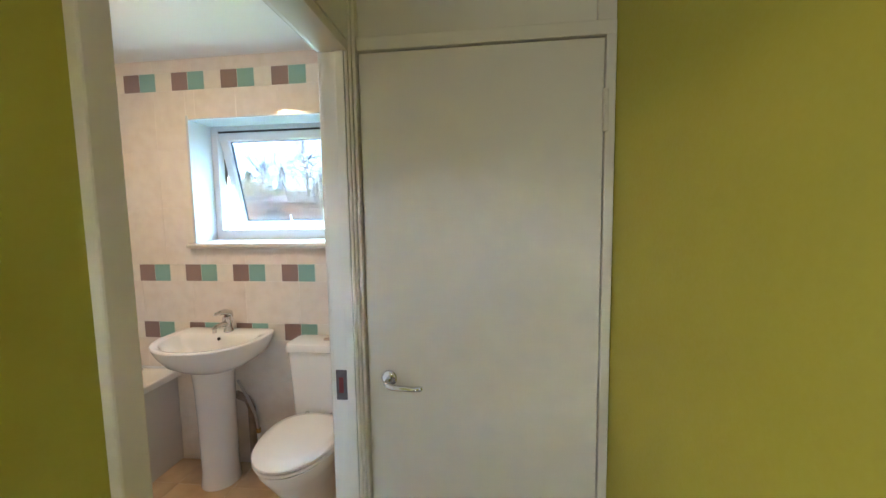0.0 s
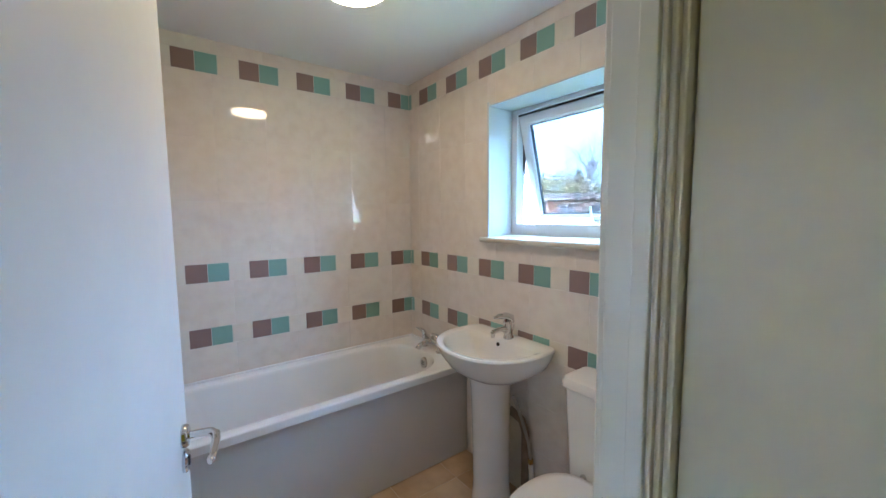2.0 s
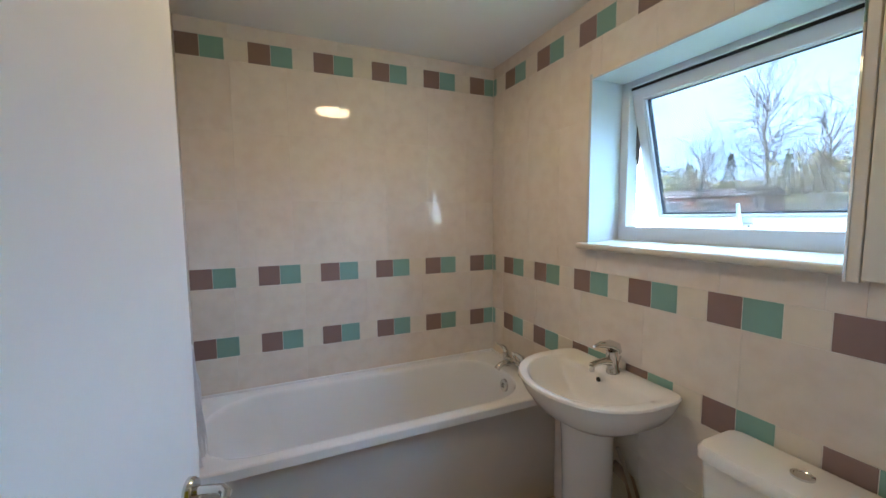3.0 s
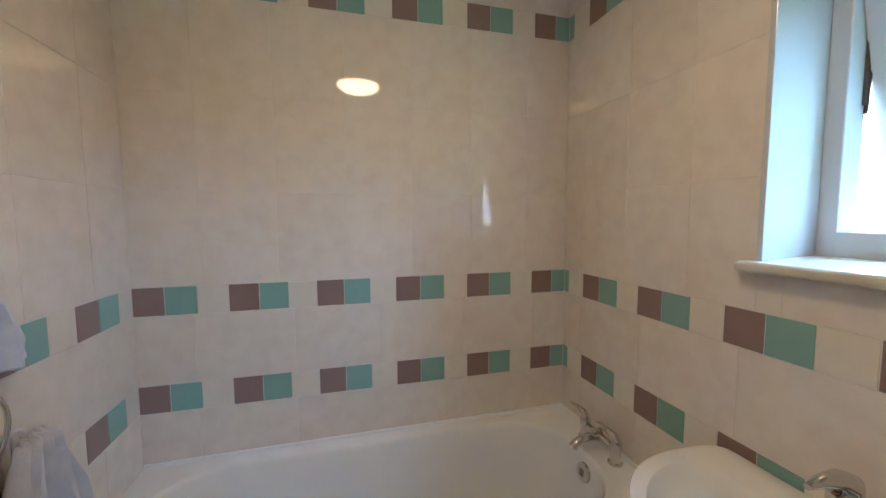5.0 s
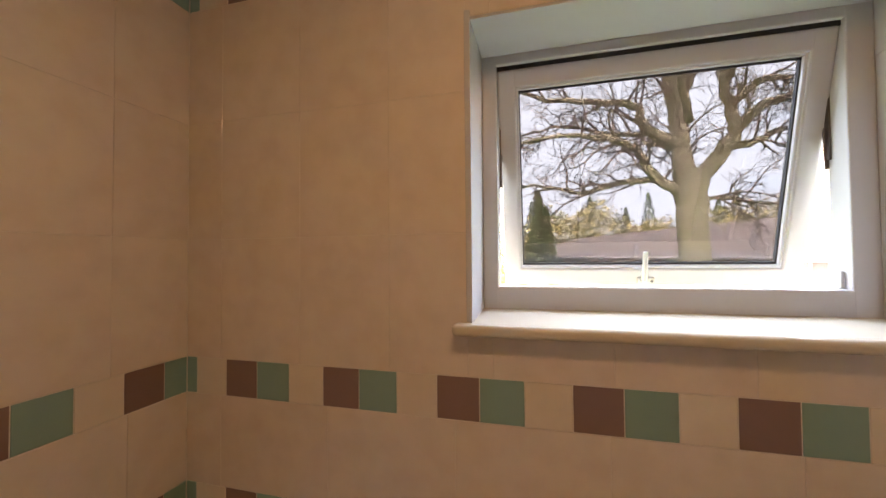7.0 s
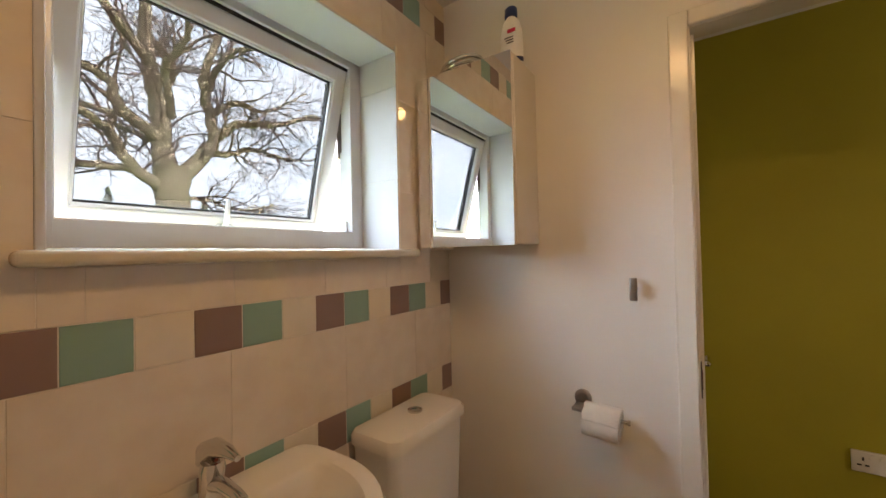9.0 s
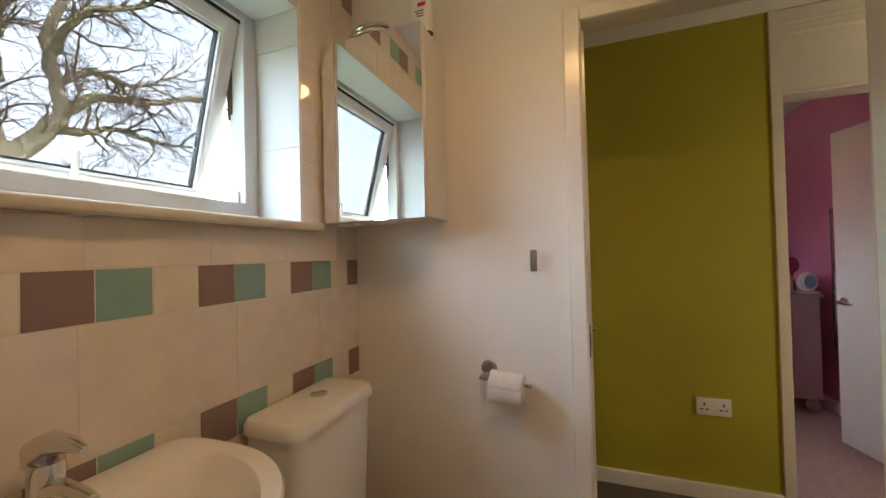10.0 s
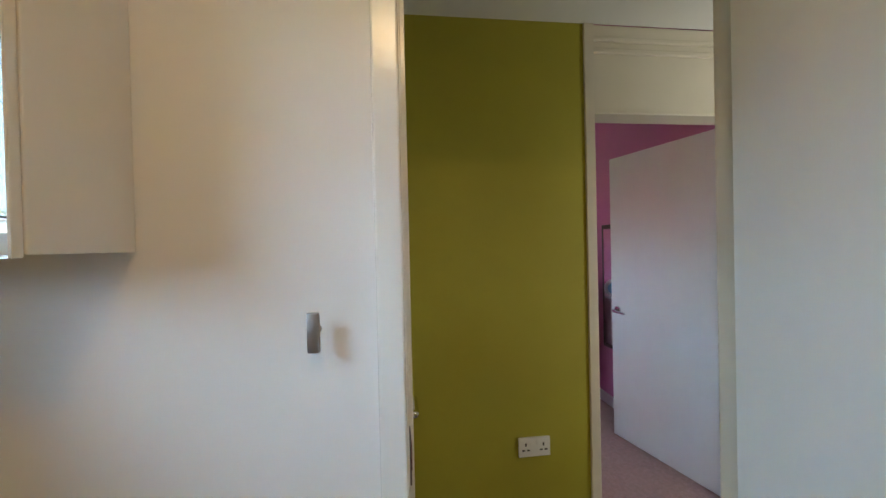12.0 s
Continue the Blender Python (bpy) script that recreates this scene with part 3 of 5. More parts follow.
structure("wall_outer_head", box(WX0, WX1, FY + 0.0655, 0.25, WZ1 - 0.02, WZ1 + 0.006), BRICK, "outer brick edge over the window", "wall")

# ---- ceiling light ----
LX, LY = 1.01, -0.845
lamp = empty("ceiling_light", (LX, LY, CEIL))
part("base_ring", turned([(0, 0), (0.118, 0.0), (0.126, -0.004), (0.128, -0.068), (0.131, -0.078), (0.130, -0.088), (0.120, -0.090), (0, -0.090)], 48), BRASS, lamp, "brass-coloured drum", True)
part("diffuser", turned([(0.0, -0.089), (0.127, -0.089), (0.125, -0.098), (0.110, -0.110), (0.080, -0.118), (0.04, -0.122), (0.0, -0.123)], 48), OPAL, lamp, "lit opal glass", True)
tagged(lamp, "lit round opal glass light in a brass drum on the ceiling", "ceiling light")

# ---- bath ----
def rounded_rect(x0, x1, y0, y1, r, z, n=8):
    pts = []
    for cx, cy, a0 in ((x1 - r, y1 - r, 0), (x0 + r, y1 - r, 90), (x0 + r, y0 + r, 180), (x1 - r, y0 + r, 270)):
        for k in range(n + 1):
            a = radians(a0 + 90 * k / n)
            pts.append((cx + r * math.cos(a), cy + r * math.sin(a), z))
    return pts


RIM, BX1 = 0.592, 0.655
bath = empty("bathtub", (0.35, -0.83, FLOOR))
def bpart(name, bm, mat, label="", smooth=False):
    ob = part(name, bm, mat, bath, label, smooth)
    ob.matrix_parent_inverse = bath.matrix_basis.inverted()
    return ob


y0, y1 = SOUTH + 0.002, -0.002
rings = [rounded_rect(0.002, BX1 - 0.012, y0, y1, 0.004, RIM - 0.040), rounded_rect(0.002, BX1, y0, y1, 0.004, RIM - 0.040),
         rounded_rect(0.002, BX1, y0, y1, 0.005, RIM - 0.006), rounded_rect(0.003, BX1 - 0.006, y0 + 0.001, y1 - 0.001, 0.006, RIM),
         rounded_rect(0.052, BX1 - 0.052, y0 + 0.06, y1 - 0.105, 0.23, RIM - 0.001), rounded_rect(0.057, BX1 - 0.057, y0 + 0.066, y1 - 0.110, 0.23, RIM - 0.003),
         rounded_rect(0.062, BX1 - 0.062, y0 + 0.072, y1 - 0.114, 0.225, RIM - 0.009), rounded_rect(0.066, BX1 - 0.066, y0 + 0.078, y1 - 0.117, 0.22, RIM - 0.022),
         rounded_rect(0.085, BX1 - 0.085, y0 + 0.15, y1 - 0.135, 0.20, 0.40), rounded_rect(0.11, BX1 - 0.11, y0 + 0.26, y1 - 0.155, 0.17, 0.25),
         rounded_rect(0.14, BX1 - 0.14, y0 + 0.34, y1 - 0.19, 0.13, 0.205), rounded_rect(0.19, BX1 - 0.19, y0 + 0.42, y1 - 0.25, 0.08, 0.195)]
tub = bpart("tub", loft(rings, close_first=False), ACRYLIC, "white acrylic tub", True)
tub.data.set_sharp_from_angle(angle=radians(32))
bpart("side_panel", box(0.615, 0.632, y0 + 0.002, y1 - 0.002, FLOOR + 0.004, RIM - 0.040, 0.004), PANEL_PALE_GREY, "plain pale grey plastic side panel")
# near-black box stands in for the shade behind the panel
bpart("shadow_gap", box(0.595, 0.613, y0 + 0.002, y1 - 0.002, FLOOR, RIM - 0.06), DARK, "near-black strip painted as the shaded gap behind the panel")
bm = box(0.0, 0.010, y0, y1, RIM - 0.004, RIM + 0.014, 0.004)
box(0.0, BX1 - 0.02, y1 - 0.010, y1, RIM - 0.004, RIM + 0.014, 0.004, bm=bm)
bpart("sealant_bead", bm, ACRYLIC, "white sealant bead against the tiles")
m = pose(0.345, -0.122, 0.520, 82)
bpart("overflow", turned([(0, 0), (0.034, 0), (0.036, 0.004), (0.033, 0.012), (0.024, 0.015), (0, 0.015)], 28, m), CHROME, "round chrome overflow", True)
bm = bmesh.new()
for k in (-1, 0, 1):
    box(-0.012, 0.012, k * 0.009 - 0.002, k * 0.009 + 0.002, 0.0145, 0.0165, bm=bm, m=m)
bpart("overflow_slot", bm, DARK)
bpart("waste", turned([(0, 0.196), (0.035, 0.196), (0.035, 0.199), (0.02, 0.200), (0, 0.200)], 24, pose(0.345, -0.33, 0)), CHROME, "chrome waste", True)

tap = empty("bath_mixer_tap", (0.335, -0.055, RIM))
part("bridge", tube([(-0.085, 0, 0.045), (-0.05, 0, 0.05), (0.05, 0, 0.05), (0.085, 0, 0.045)], [0.016, 0.018, 0.018, 0.016], 14), CHROME, tap, "chrome bridge", True)
for sx in (-1, 1):
    part("pillar", turned([(0.0, 0), (0.026, 0), (0.026, 0.006), (0.019, 0.010), (0.018, 0.05), (0.022, 0.058), (0.021, 0.075), (0.012, 0.082), (0, 0.083)], 20, pose(0.085 * sx, 0, 0)), CHROME, tap, "", True)
    part("lever", tube([(0.085 * sx, 0, 0.080), (0.085 * sx - 0.006, -0.004, 0.098), (0.085 * sx - 0.032, -0.012, 0.108), (0.085 * sx - 0.072, -0.022, 0.113)], [0.017, 0.016, 0.011, 0.005], 10), CHROME, tap, "flat chrome lever", True)
part("diverter", turned([(0, 0.05), (0.012, 0.05), (0.012, 0.085), (0.016, 0.09), (0.015, 0.102), (0, 0.104)], 16), CHROME, tap, "", True)
part("spout", tube(arc((0, -0.005, 0.05), (0, -0.09, 0.065), (0, -0.115, 0.025), 8), [0.017, 0.017, 0.016, 0.016, 0.016, 0.016, 0.016, 0.017, 0.017], 14), CHROME, tap, "chrome spout", True)
tagged(tap, "chrome lever bath mixer on the rim of the bath", "tap")

tagged(bath, "white acrylic bath with a plain pale grey side panel", "bathtub")

# ---- wash basin ----
BX, BZ = 1.016, 0.854
def d_outline(cx, w, back, front, z, n=56, corner=0.15):
    """Basin in plan: against the wall at y = back, widest at corner before it, bowed to y = front."""
    pts = []
    ym = back - corner
    for k in range(n):
        a = 2 * math.pi * k / n
        c, s = math.cos(a), math.sin(a)
        sg = 1 if c >= 0 else -1
        if s >= 0:
            pts.append((cx + w / 2 * sg * abs(c) ** 0.09 * (1 - 0.03 * s * s), ym + corner * s ** 0.5, z))
        else:
            pts.append((cx + w / 2 * sg * abs(c) ** 0.94, ym - (ym - front) * abs(s) ** 0.94, z))
    return pts


basin = empty("wash_basin", (BX, -0.2, BZ))
def basin_part(name, bm, mat, label="", smooth=False, parent=None):
    ob = part(name, bm, mat, parent or basin, label, smooth)
    ob.matrix_parent_inverse = basin.matrix_basis.inverted()
    return ob


W = 0.568
rings = [d_outline(BX, 0.10, -0.06, -0.20, 0.668, corner=0.06), d_outline(BX, 0.22, -0.03, -0.255, 0.675, corner=0.10), d_outline(BX, 0.35, -0.012, -0.315, 0.702),
         d_outline(BX, 0.465, -0.004, -0.375, 0.745), d_outline(BX, 0.532, -0.003, -0.412, 0.800), d_outline(BX, 0.560, -0.003, -0.428, 0.836),
         d_outline(BX, W, -0.003, -0.432, BZ - 0.008), d_outline(BX, W - 0.008, -0.005, -0.428, BZ - 0.001), d_outline(BX, W - 0.024, -0.010, -0.420, BZ),
         d_outline(BX, W - 0.080, -0.102, -0.402, BZ - 0.003, corner=0.05), d_outline(BX, W - 0.094, -0.112, -0.394, BZ - 0.011, corner=0.05),
         d_outline(BX, W - 0.120, -0.118, -0.376, BZ - 0.042, corner=0.05), d_outline(BX, W - 0.185, -0.124, -0.346, BZ - 0.090, corner=0.05), d_outline(BX, W - 0.27, -0.134, -0.312, BZ - 0.128, corner=0.05),
         d_outline(BX, W - 0.38, -0.155, -0.275, BZ - 0.147, corner=0.04), d_outline(BX, 0.05, -0.19, -0.235, BZ - 0.151, corner=0.02)]
basin_part("bowl", loft(rings), PORCELAIN, "white porcelain bowl with a bowed front", True)
def ellipse(cx, cy, a, b, z, n=32, back=None):
    pts = []
    for k in range(n):
        t = 2 * math.pi * k / n
        y = cy + b * math.sin(t)
        pts.append((cx + a * math.cos(t), min(y, back) if back is not None else y, z))
    return pts


PX = 0.998
rings = [ellipse(PX, -0.150, 0.099, 0.104, FLOOR, back=-0.06), ellipse(PX, -0.150, 0.098, 0.103, FLOOR + 0.01, back=-0.06), ellipse(PX, -0.150, 0.092, 0.094, 0.10, back=-0.06),
         ellipse(PX, -0.152, 0.094, 0.098, 0.40, back=-0.06), ellipse(PX, -0.156, 0.098, 0.102, 0.60, back=-0.06), ellipse(PX, -0.158, 0.108, 0.112, 0.70, back=-0.06)]
basin_part("pedestal", loft(rings), PORCELAIN, "white porcelain pedestal", True)
basin_part("overflow_hole", turned([(0, 0), (0.0095, 0), (0.0095, 0.004), (0, 0.004)], 16, pose(BX - 0.004, -0.117, 0.824, 82)), DARK, "near-black disc for the shaded overflow hole")
basin_part("waste", turned([(0, 0.704), (0.022, 0.704), (0.022, 0.710), (0, 0.710)], 20, pose(BX, -0.212, 0)), CHROME, "chrome waste", True)
tagged(basin, "white porcelain pedestal wash basin fixed to the tiled wall", "wash basin")

btap = empty("basin_mixer_tap", (BX + 0.018, -0.066, BZ))
part("body", turned([(0, -0.002), (0.026, -0.002), (0.026, 0.006), (0.022, 0.012), (0.021, 0.05), (0.023, 0.07), (0.021, 0.088), (0.0, 0.092)], 24, pose(0, 0, 0, 6)), CHROME, btap, "chrome tap body", True)
part("spout", tube([(0, -0.005, 0.042), (0, -0.05, 0.052), (0, -0.095, 0.050), (0, -0.115, 0.044)], [0.017, 0.0135, 0.012, 0.0125], 14), CHROME, btap, "chrome spout", True)
part("aerator", turned([(0, 0.022), (0.010, 0.022), (0.011, 0.045), (0, 0.045)], 14, pose(0, -0.110, 0)), CHROME, btap, "", True)
part("lever", tube([(0, 0.018, 0.078), (0, 0.010, 0.100), (0, -0.022, 0.116), (0, -0.07, 0.121), (0, -0.104, 0.117)], [0.019, 0.022, 0.018, 0.012, 0.006], 14), CHROME, btap, "rounded chrome lever", True)
part("temperature_dot", turned([(0, 0), (0.004, 0), (0.003, 0.002), (0, 0.002)], 10, pose(0, -0.024, 0.092, 90)), RED_DARK, btap, "small red dot")
part("rod_knob", tube([(0.0, 0.022, 0.02), (0.0, 0.034, 0.05), (0.0, 0.036, 0.062)], [0.003, 0.003, 0.006], 8), CHROME, btap, "small chrome pop-up knob", True)
tagged(btap, "chrome single-lever mixer tap on the basin", "tap")

pipes = empty("waste_pipes", (1.12, -0.03, FLOOR))
part("waste_pipe", tube([(0.0, 0.0, 0.0), (0.0, 0.0, 0.36), (-0.015, -0.01, 0.42), (-0.06, -0.05, 0.47)], [0.021] * 4, 12), PIPE_PLASTIC, pipes, "grey-brown waste pipe", True)
part("supply_hose", tube([(0.045, -0.005, 0.0), (0.045, -0.005, 0.16), (0.04, -0.005, 0.22)], 0.012, 10), PLASTIC_WHITE, pipes, "white supply pipe", True)
part("compression_nut", turned([(0, 0.215), (0.014, 0.215), (0.014, 0.24), (0, 0.24)], 6, pose(0.04, -0.005, 0)), BRASS, pipes, "brass nut")
part("braided_tail", tube([(0.04, -0.005, 0.235), (0.03, -0.01, 0.32), (0.0, -0.03, 0.44), (-0.04, -0.05, 0.55)], 0.008, 8), STEEL, pipes, "braided steel tail", True)
tagged(pipes, "grey waste pipe and white supply pipe behind the pedestal", "pipes")

# ---- toilet ----
TX = 1.618
toilet = empty("toilet", (TX, -0.3, FLOOR))
def tpart(name, bm, mat, label="", smooth=False):
    ob = part(name, bm, mat, toilet, label, smooth)
    ob.matrix_parent_inverse = toilet.matrix_basis.inverted()
    return ob


def egg(w, back, front, z, n=40):
    pts = []
    mid = back + (front - back) * 0.45
    for k in range(n):
        a = 2 * math.pi * k / n
        c, s = math.cos(a), math.sin(a)
        if s >= 0:
            pts.append((TX + w * abs(c) ** 0.8 * (1 if c >= 0 else -1), mid + (back - mid) * s ** 0.75, z))
        else:
            pts.append((TX + w * c, mid + (mid - front) * s, z))
    return pts


rings = [egg(0.10, -0.16, -0.50, FLOOR), egg(0.105, -0.15, -0.51, FLOOR + 0.02), egg(0.095, -0.15, -0.49, 0.10), egg(0.11, -0.15, -0.52, 0.22), egg(0.155, -0.16, -0.60, 0.336),
         egg(0.175, -0.17, -0.635, 0.391), egg(0.178, -0.17, -0.64, 0.416), egg(0.17, -0.18, -0.63, 0.424)]
tpart("pan", loft(rings), PORCELAIN, "white porcelain pan", True)
rings = [egg(0.172, -0.215, -0.640, 0.425), egg(0.182, -0.21, -0.650, 0.429), egg(0.182, -0.21, -0.650, 0.440), egg(0.178, -0.212, -0.645, 0.444)]
tpart("seat", loft(rings), SEAT_PLASTIC, "white seat ring", True)
rings = [egg(0.176, -0.20, -0.644, 0.447), egg(0.184, -0.195, -0.652, 0.450), egg(0.184, -0.195, -0.652, 0.458), egg(0.178, -0.20, -0.644, 0.465), egg(0.14, -0.23, -0.58, 0.472), egg(0.06, -0.33, -0.46, 0.475)]
tpart("lid", loft(rings), SEAT_PLASTIC, "closed white lid", True)
for sx in (-0.07, 0.07):
    tpart("hinge", turned([(0, 0), (0.014, 0), (0.014, 0.03), (0.010, 0.04), (0, 0.04)], 14, pose(TX + sx, -0.19, 0.424)), CHROME, "chrome seat hinge", True)
def cistern_ring(x0, x1, back, front, z, r=0.03):
    pts = rounded_rect(x0, x1, front, back, r, z)
    out = []
    for x, y, zz in pts:
        f = (back - y) / (back - front)
        out.append((x, y - 0.022 * f * max(0.0, 1 - ((x - TX) / ((x1 - x0) / 2)) ** 2), zz))
    return out


rings = [cistern_ring(TX - 0.155, TX + 0.155, -0.01, -0.165, 0.40), cistern_ring(TX - 0.160, TX + 0.160, -0.008, -0.17, 0.43), cistern_ring(TX - 0.178, TX + 0.178, -0.006, -0.178, 0.782)]
tpart("cistern", loft(rings), PORCELAIN, "white porcelain cistern", True)
rings = [cistern_ring(TX - 0.180, TX + 0.180, -0.004, -0.180, 0.784), cistern_ring(TX - 0.187, TX + 0.187, -0.004, -0.187, 0.788), cistern_ring(TX - 0.187, TX + 0.187, -0.004, -0.187, 0.812), cistern_ring(TX - 0.180, TX + 0.180, -0.010, -0.180, 0.824), cistern_ring(TX - 0.165, TX + 0.165, -0.02, -0.165, 0.827)]
tpart("cistern_lid", loft(rings), PORCELAIN, "white porcelain cistern lid", True)
tpart("flush_button", turned([(0, 0.826), (0.024, 0.826), (0.024, 0.832), (0.018, 0.833), (0.016, 0.831), (0, 0.832)], 28, pose(TX + 0.02, -0.095, 0)), CHROME, "round chrome flush button", True)
tagged(toilet, "white close-coupled toilet with the lid closed", "toilet")

# ---- mirror cabinet on the east wall ----
CX0, CY0, CY1, CZ0, CZ1 = 1.785, -0.394, -0.014, 1.362, 1.978
cab = empty("mirror_cabinet", (EAST, -0.2, CZ0))
def cpart(name, bm, mat, label="", smooth=False):
    ob = part(name, bm, mat, cab, label, smooth)
    ob.matrix_parent_inverse = cab.matrix_basis.inverted()
    return ob


cpart("body", box(CX0 + 0.022, EAST - 0.001, CY0, CY1, CZ0, CZ1, 0.002), CABINET, "cream laminate carcass")
cpart("door", box(CX0 + 0.004, CX0 + 0.020, CY0 + 0.001, CY1 - 0.001, CZ0 - 0.004, CZ1 + 0.001, 0.002), CABINET, "thin cabinet door")
cpart("mirror", box(CX0, CX0 + 0.0035, CY0 + 0.001, CY1 - 0.001, CZ0 - 0.004, CZ1 + 0.001), MIRROR, "frameless mirror")
cpart("socket_base", box(CX0 + 0.05, CX0 + 0.10, -0.10, -0.03, CZ0 - 0.012, CZ0 - 0.001, 0.003), PLASTIC_WHITE, "small white fitting beneath")
tagged(cab, "wall cabinet with a mirror door beside the window", "mirror cabinet")

hose = empty("shower_hose", (1.885, -0.155, CZ1))
for k, (rr, zz) in enumerate(((0.088, 0.012), (0.080, 0.028), (0.086, 0.044), (0.078, 0.056))):
    pts = [(rr * 0.8 * math.cos(a), rr * 0.98 * math.sin(a), zz + 0.012 * math.sin(a * 1.0 + k)) for a in (2 * math.pi * i / 40 for i in range(41))]
    part("coil", tube(pts, 0.0075, 10), CHROME, hose, "", True)
tagged(hose, "coiled chrome shower hose lying on the mirror cabinet", "shower hose")

bottle = empty("shampoo_bottle", (1.895, -0.352, CZ1 + 0.001))
def oval(a, b, z, n=28):
    return [(b * math.cos(2 * math.pi * k / n), a * math.sin(2 * math.pi * k / n), z) for k in range(n)]


part("bottle_body", loft([oval(0.036, 0.022, 0), oval(0.040, 0.025, 0.006), oval(0.041, 0.026, 0.06), oval(0.038, 0.024, 0.12), oval(0.028, 0.020, 0.155), oval(0.016, 0.014, 0.17)]), PLASTIC_WHITE, bottle, "white plastic bottle", True)
part("band", loft([oval(0.0405, 0.0255, 0.007), oval(0.0415, 0.0265, 0.022)], False, False), PLASTIC_BLUE, bottle, "navy band", True)
part("cap", loft([oval(0.022, 0.018, 0.17), oval(0.023, 0.019, 0.175), oval(0.022, 0.018, 0.20), oval(0.015, 0.012, 0.207)]), PLASTIC_BLUE, bottle, "navy cap", True)
part("badge", box(-0.0275, -0.0255, -0.026, 0.004, 0.105, 0.118, 0.0008), PLASTIC_RED, bottle, "red badge")
for k in range(3):
    part("text_bar", box(-0.0278, -0.0262, -0.018, 0.014 - 0.004 * k, 0.088 - k * 0.009, 0.091 - k * 0.009), INK, bottle, "grey line of print")
tagged(bottle, "white shampoo bottle with a navy cap on the cabinet", "bottle")

# ---- hook and toilet roll ----
hook = empty("wall_hook", (EAST, -0.700, 1.212))
part("hook_post", turned([(0, 0), (0.008, 0), (0.006, 0.002), (0.004, 0.004), (0.004, 0.032), (0, 0.032)], 18, pose(-0.0005, 0, 0.0, 0, -90)), STEEL, hook, "", True)
part("hook_plate", box(-0.040, -0.031, -0.011, 0.011, -0.036, 0.036, 0.003), STEEL, hook, "", True)
tagged(hook, "small chrome robe hook on the white wall", "hook")

holder = empty("toilet_roll_holder", (EAST, -0.533, 0.825))
part("wall_rose", turned([(0, 0), (0.028, 0), (0.028, 0.006), (0.022, 0.011), (0.014, 0.012), (0, 0.012)], 28, pose(0, 0, 0.012, 0, -90)), STEEL, holder, "round chrome rose", True)
part("arm", box(-0.070, -0.008, -0.012, 0.022, -0.012, -0.002, 0.003), STEEL, holder, "", True)
part("roll_bar", tube([(-0.062, 0.02, -0.008), (-0.064, -0.02, -0.010), (-0.064, -0.145, -0.018)], 0.006, 10), CHROME, holder, "chrome bar", True)
part("bar_end", turned([(0, 0), (0.008, 0), (0.009, 0.004), (0.006, 0.008), (0, 0.008)], 12, pose(-0.064, -0.145, -0.018, 90)), CHROME, holder, "", True)
tagged(holder, "chrome toilet roll holder on the white wall", "roll holder")
roll = empty("toilet_roll", (EAST - 0.066, -0.605, 0.795))
roll.rotation_euler = (radians(4), 0, 0)
rings = []
for yy, r in ((0.053, 0.020), (0.054, 0.046), (0.053, 0.051), (-0.053, 0.051), (-0.054, 0.046), (-0.053, 0.020)):
    rings.append([(r * math.cos(2 * math.pi * k / 32), yy, r * math.sin(2 * math.pi * k / 32)) for k in range(32)])
rings.append(rings[0])
part("paper", loft(rings, False, False), PAPER, roll, "wound white paper", True)
flap = [[(-0.0528 * math.cos(a), yy + 0.002 * math.sin(9 * a + 40 * yy), 0.0528 * math.sin(a)) for yy in (-0.052, -0.02, 0.01, 0.052)] for a in (radians(85 - 9 * k) for k in range(9))]
bm = loft(flap, False, False, cyclic=False)
ob = part("loose_sheet", bm, PAPER, roll, "loose sheet end", True)
ob.modifiers.new("thick", "SOLIDIFY").thickness = 0.0008
tagged(roll, "part-used white toilet roll on its holder", "toilet roll")

# strike plate on the north jamb
strike = empty("strike_plate", (EAST + 0.024, OPEN_N - 0.007, 0.945))
part("plate", box(-0.018, 0.018, -0.0025, 0.001, -0.050, 0.050, 0.001), DULL_STEEL, strike)
part("latch_hole", box(-0.008, 0.007, -0.004, -0.002, -0.026, 0.026), RED_DARK, strike, "dark rusty latch hole")
tagged(strike, "steel strike plate let into the white door frame", "strike plate")

# double socket on the green wall
sock = empty("double_socket", (HALL_E, -1.43, 0.468))
part("face_plate", box(-0.012, 0.0, -0.072, 0.072, -0.042, 0.042, 0.004), PLASTIC_WHITE, sock, "white moulded plate", True)
for sy in (-0.040, 0.040):
    part("switch", box(-0.016, -0.011, sy * 0.35 - 0.008, sy * 0.35 + 0.008, 0.012, 0.034, 0.002), PLASTIC_WHITE, sock, "white rocker switch")
    for dy, dz, w, h in ((0, 0.012, 0.003, 0.007), (-0.011, -0.012, 0.006, 0.003), (0.011, -0.012, 0.006, 0.003)):
        part("pin_hole", box(-0.0135, -0.0115, sy + dy - w, sy + dy + w, dz - h, dz + h), DARK, sock)
tagged(sock, "white double power socket on the green wall", "socket")

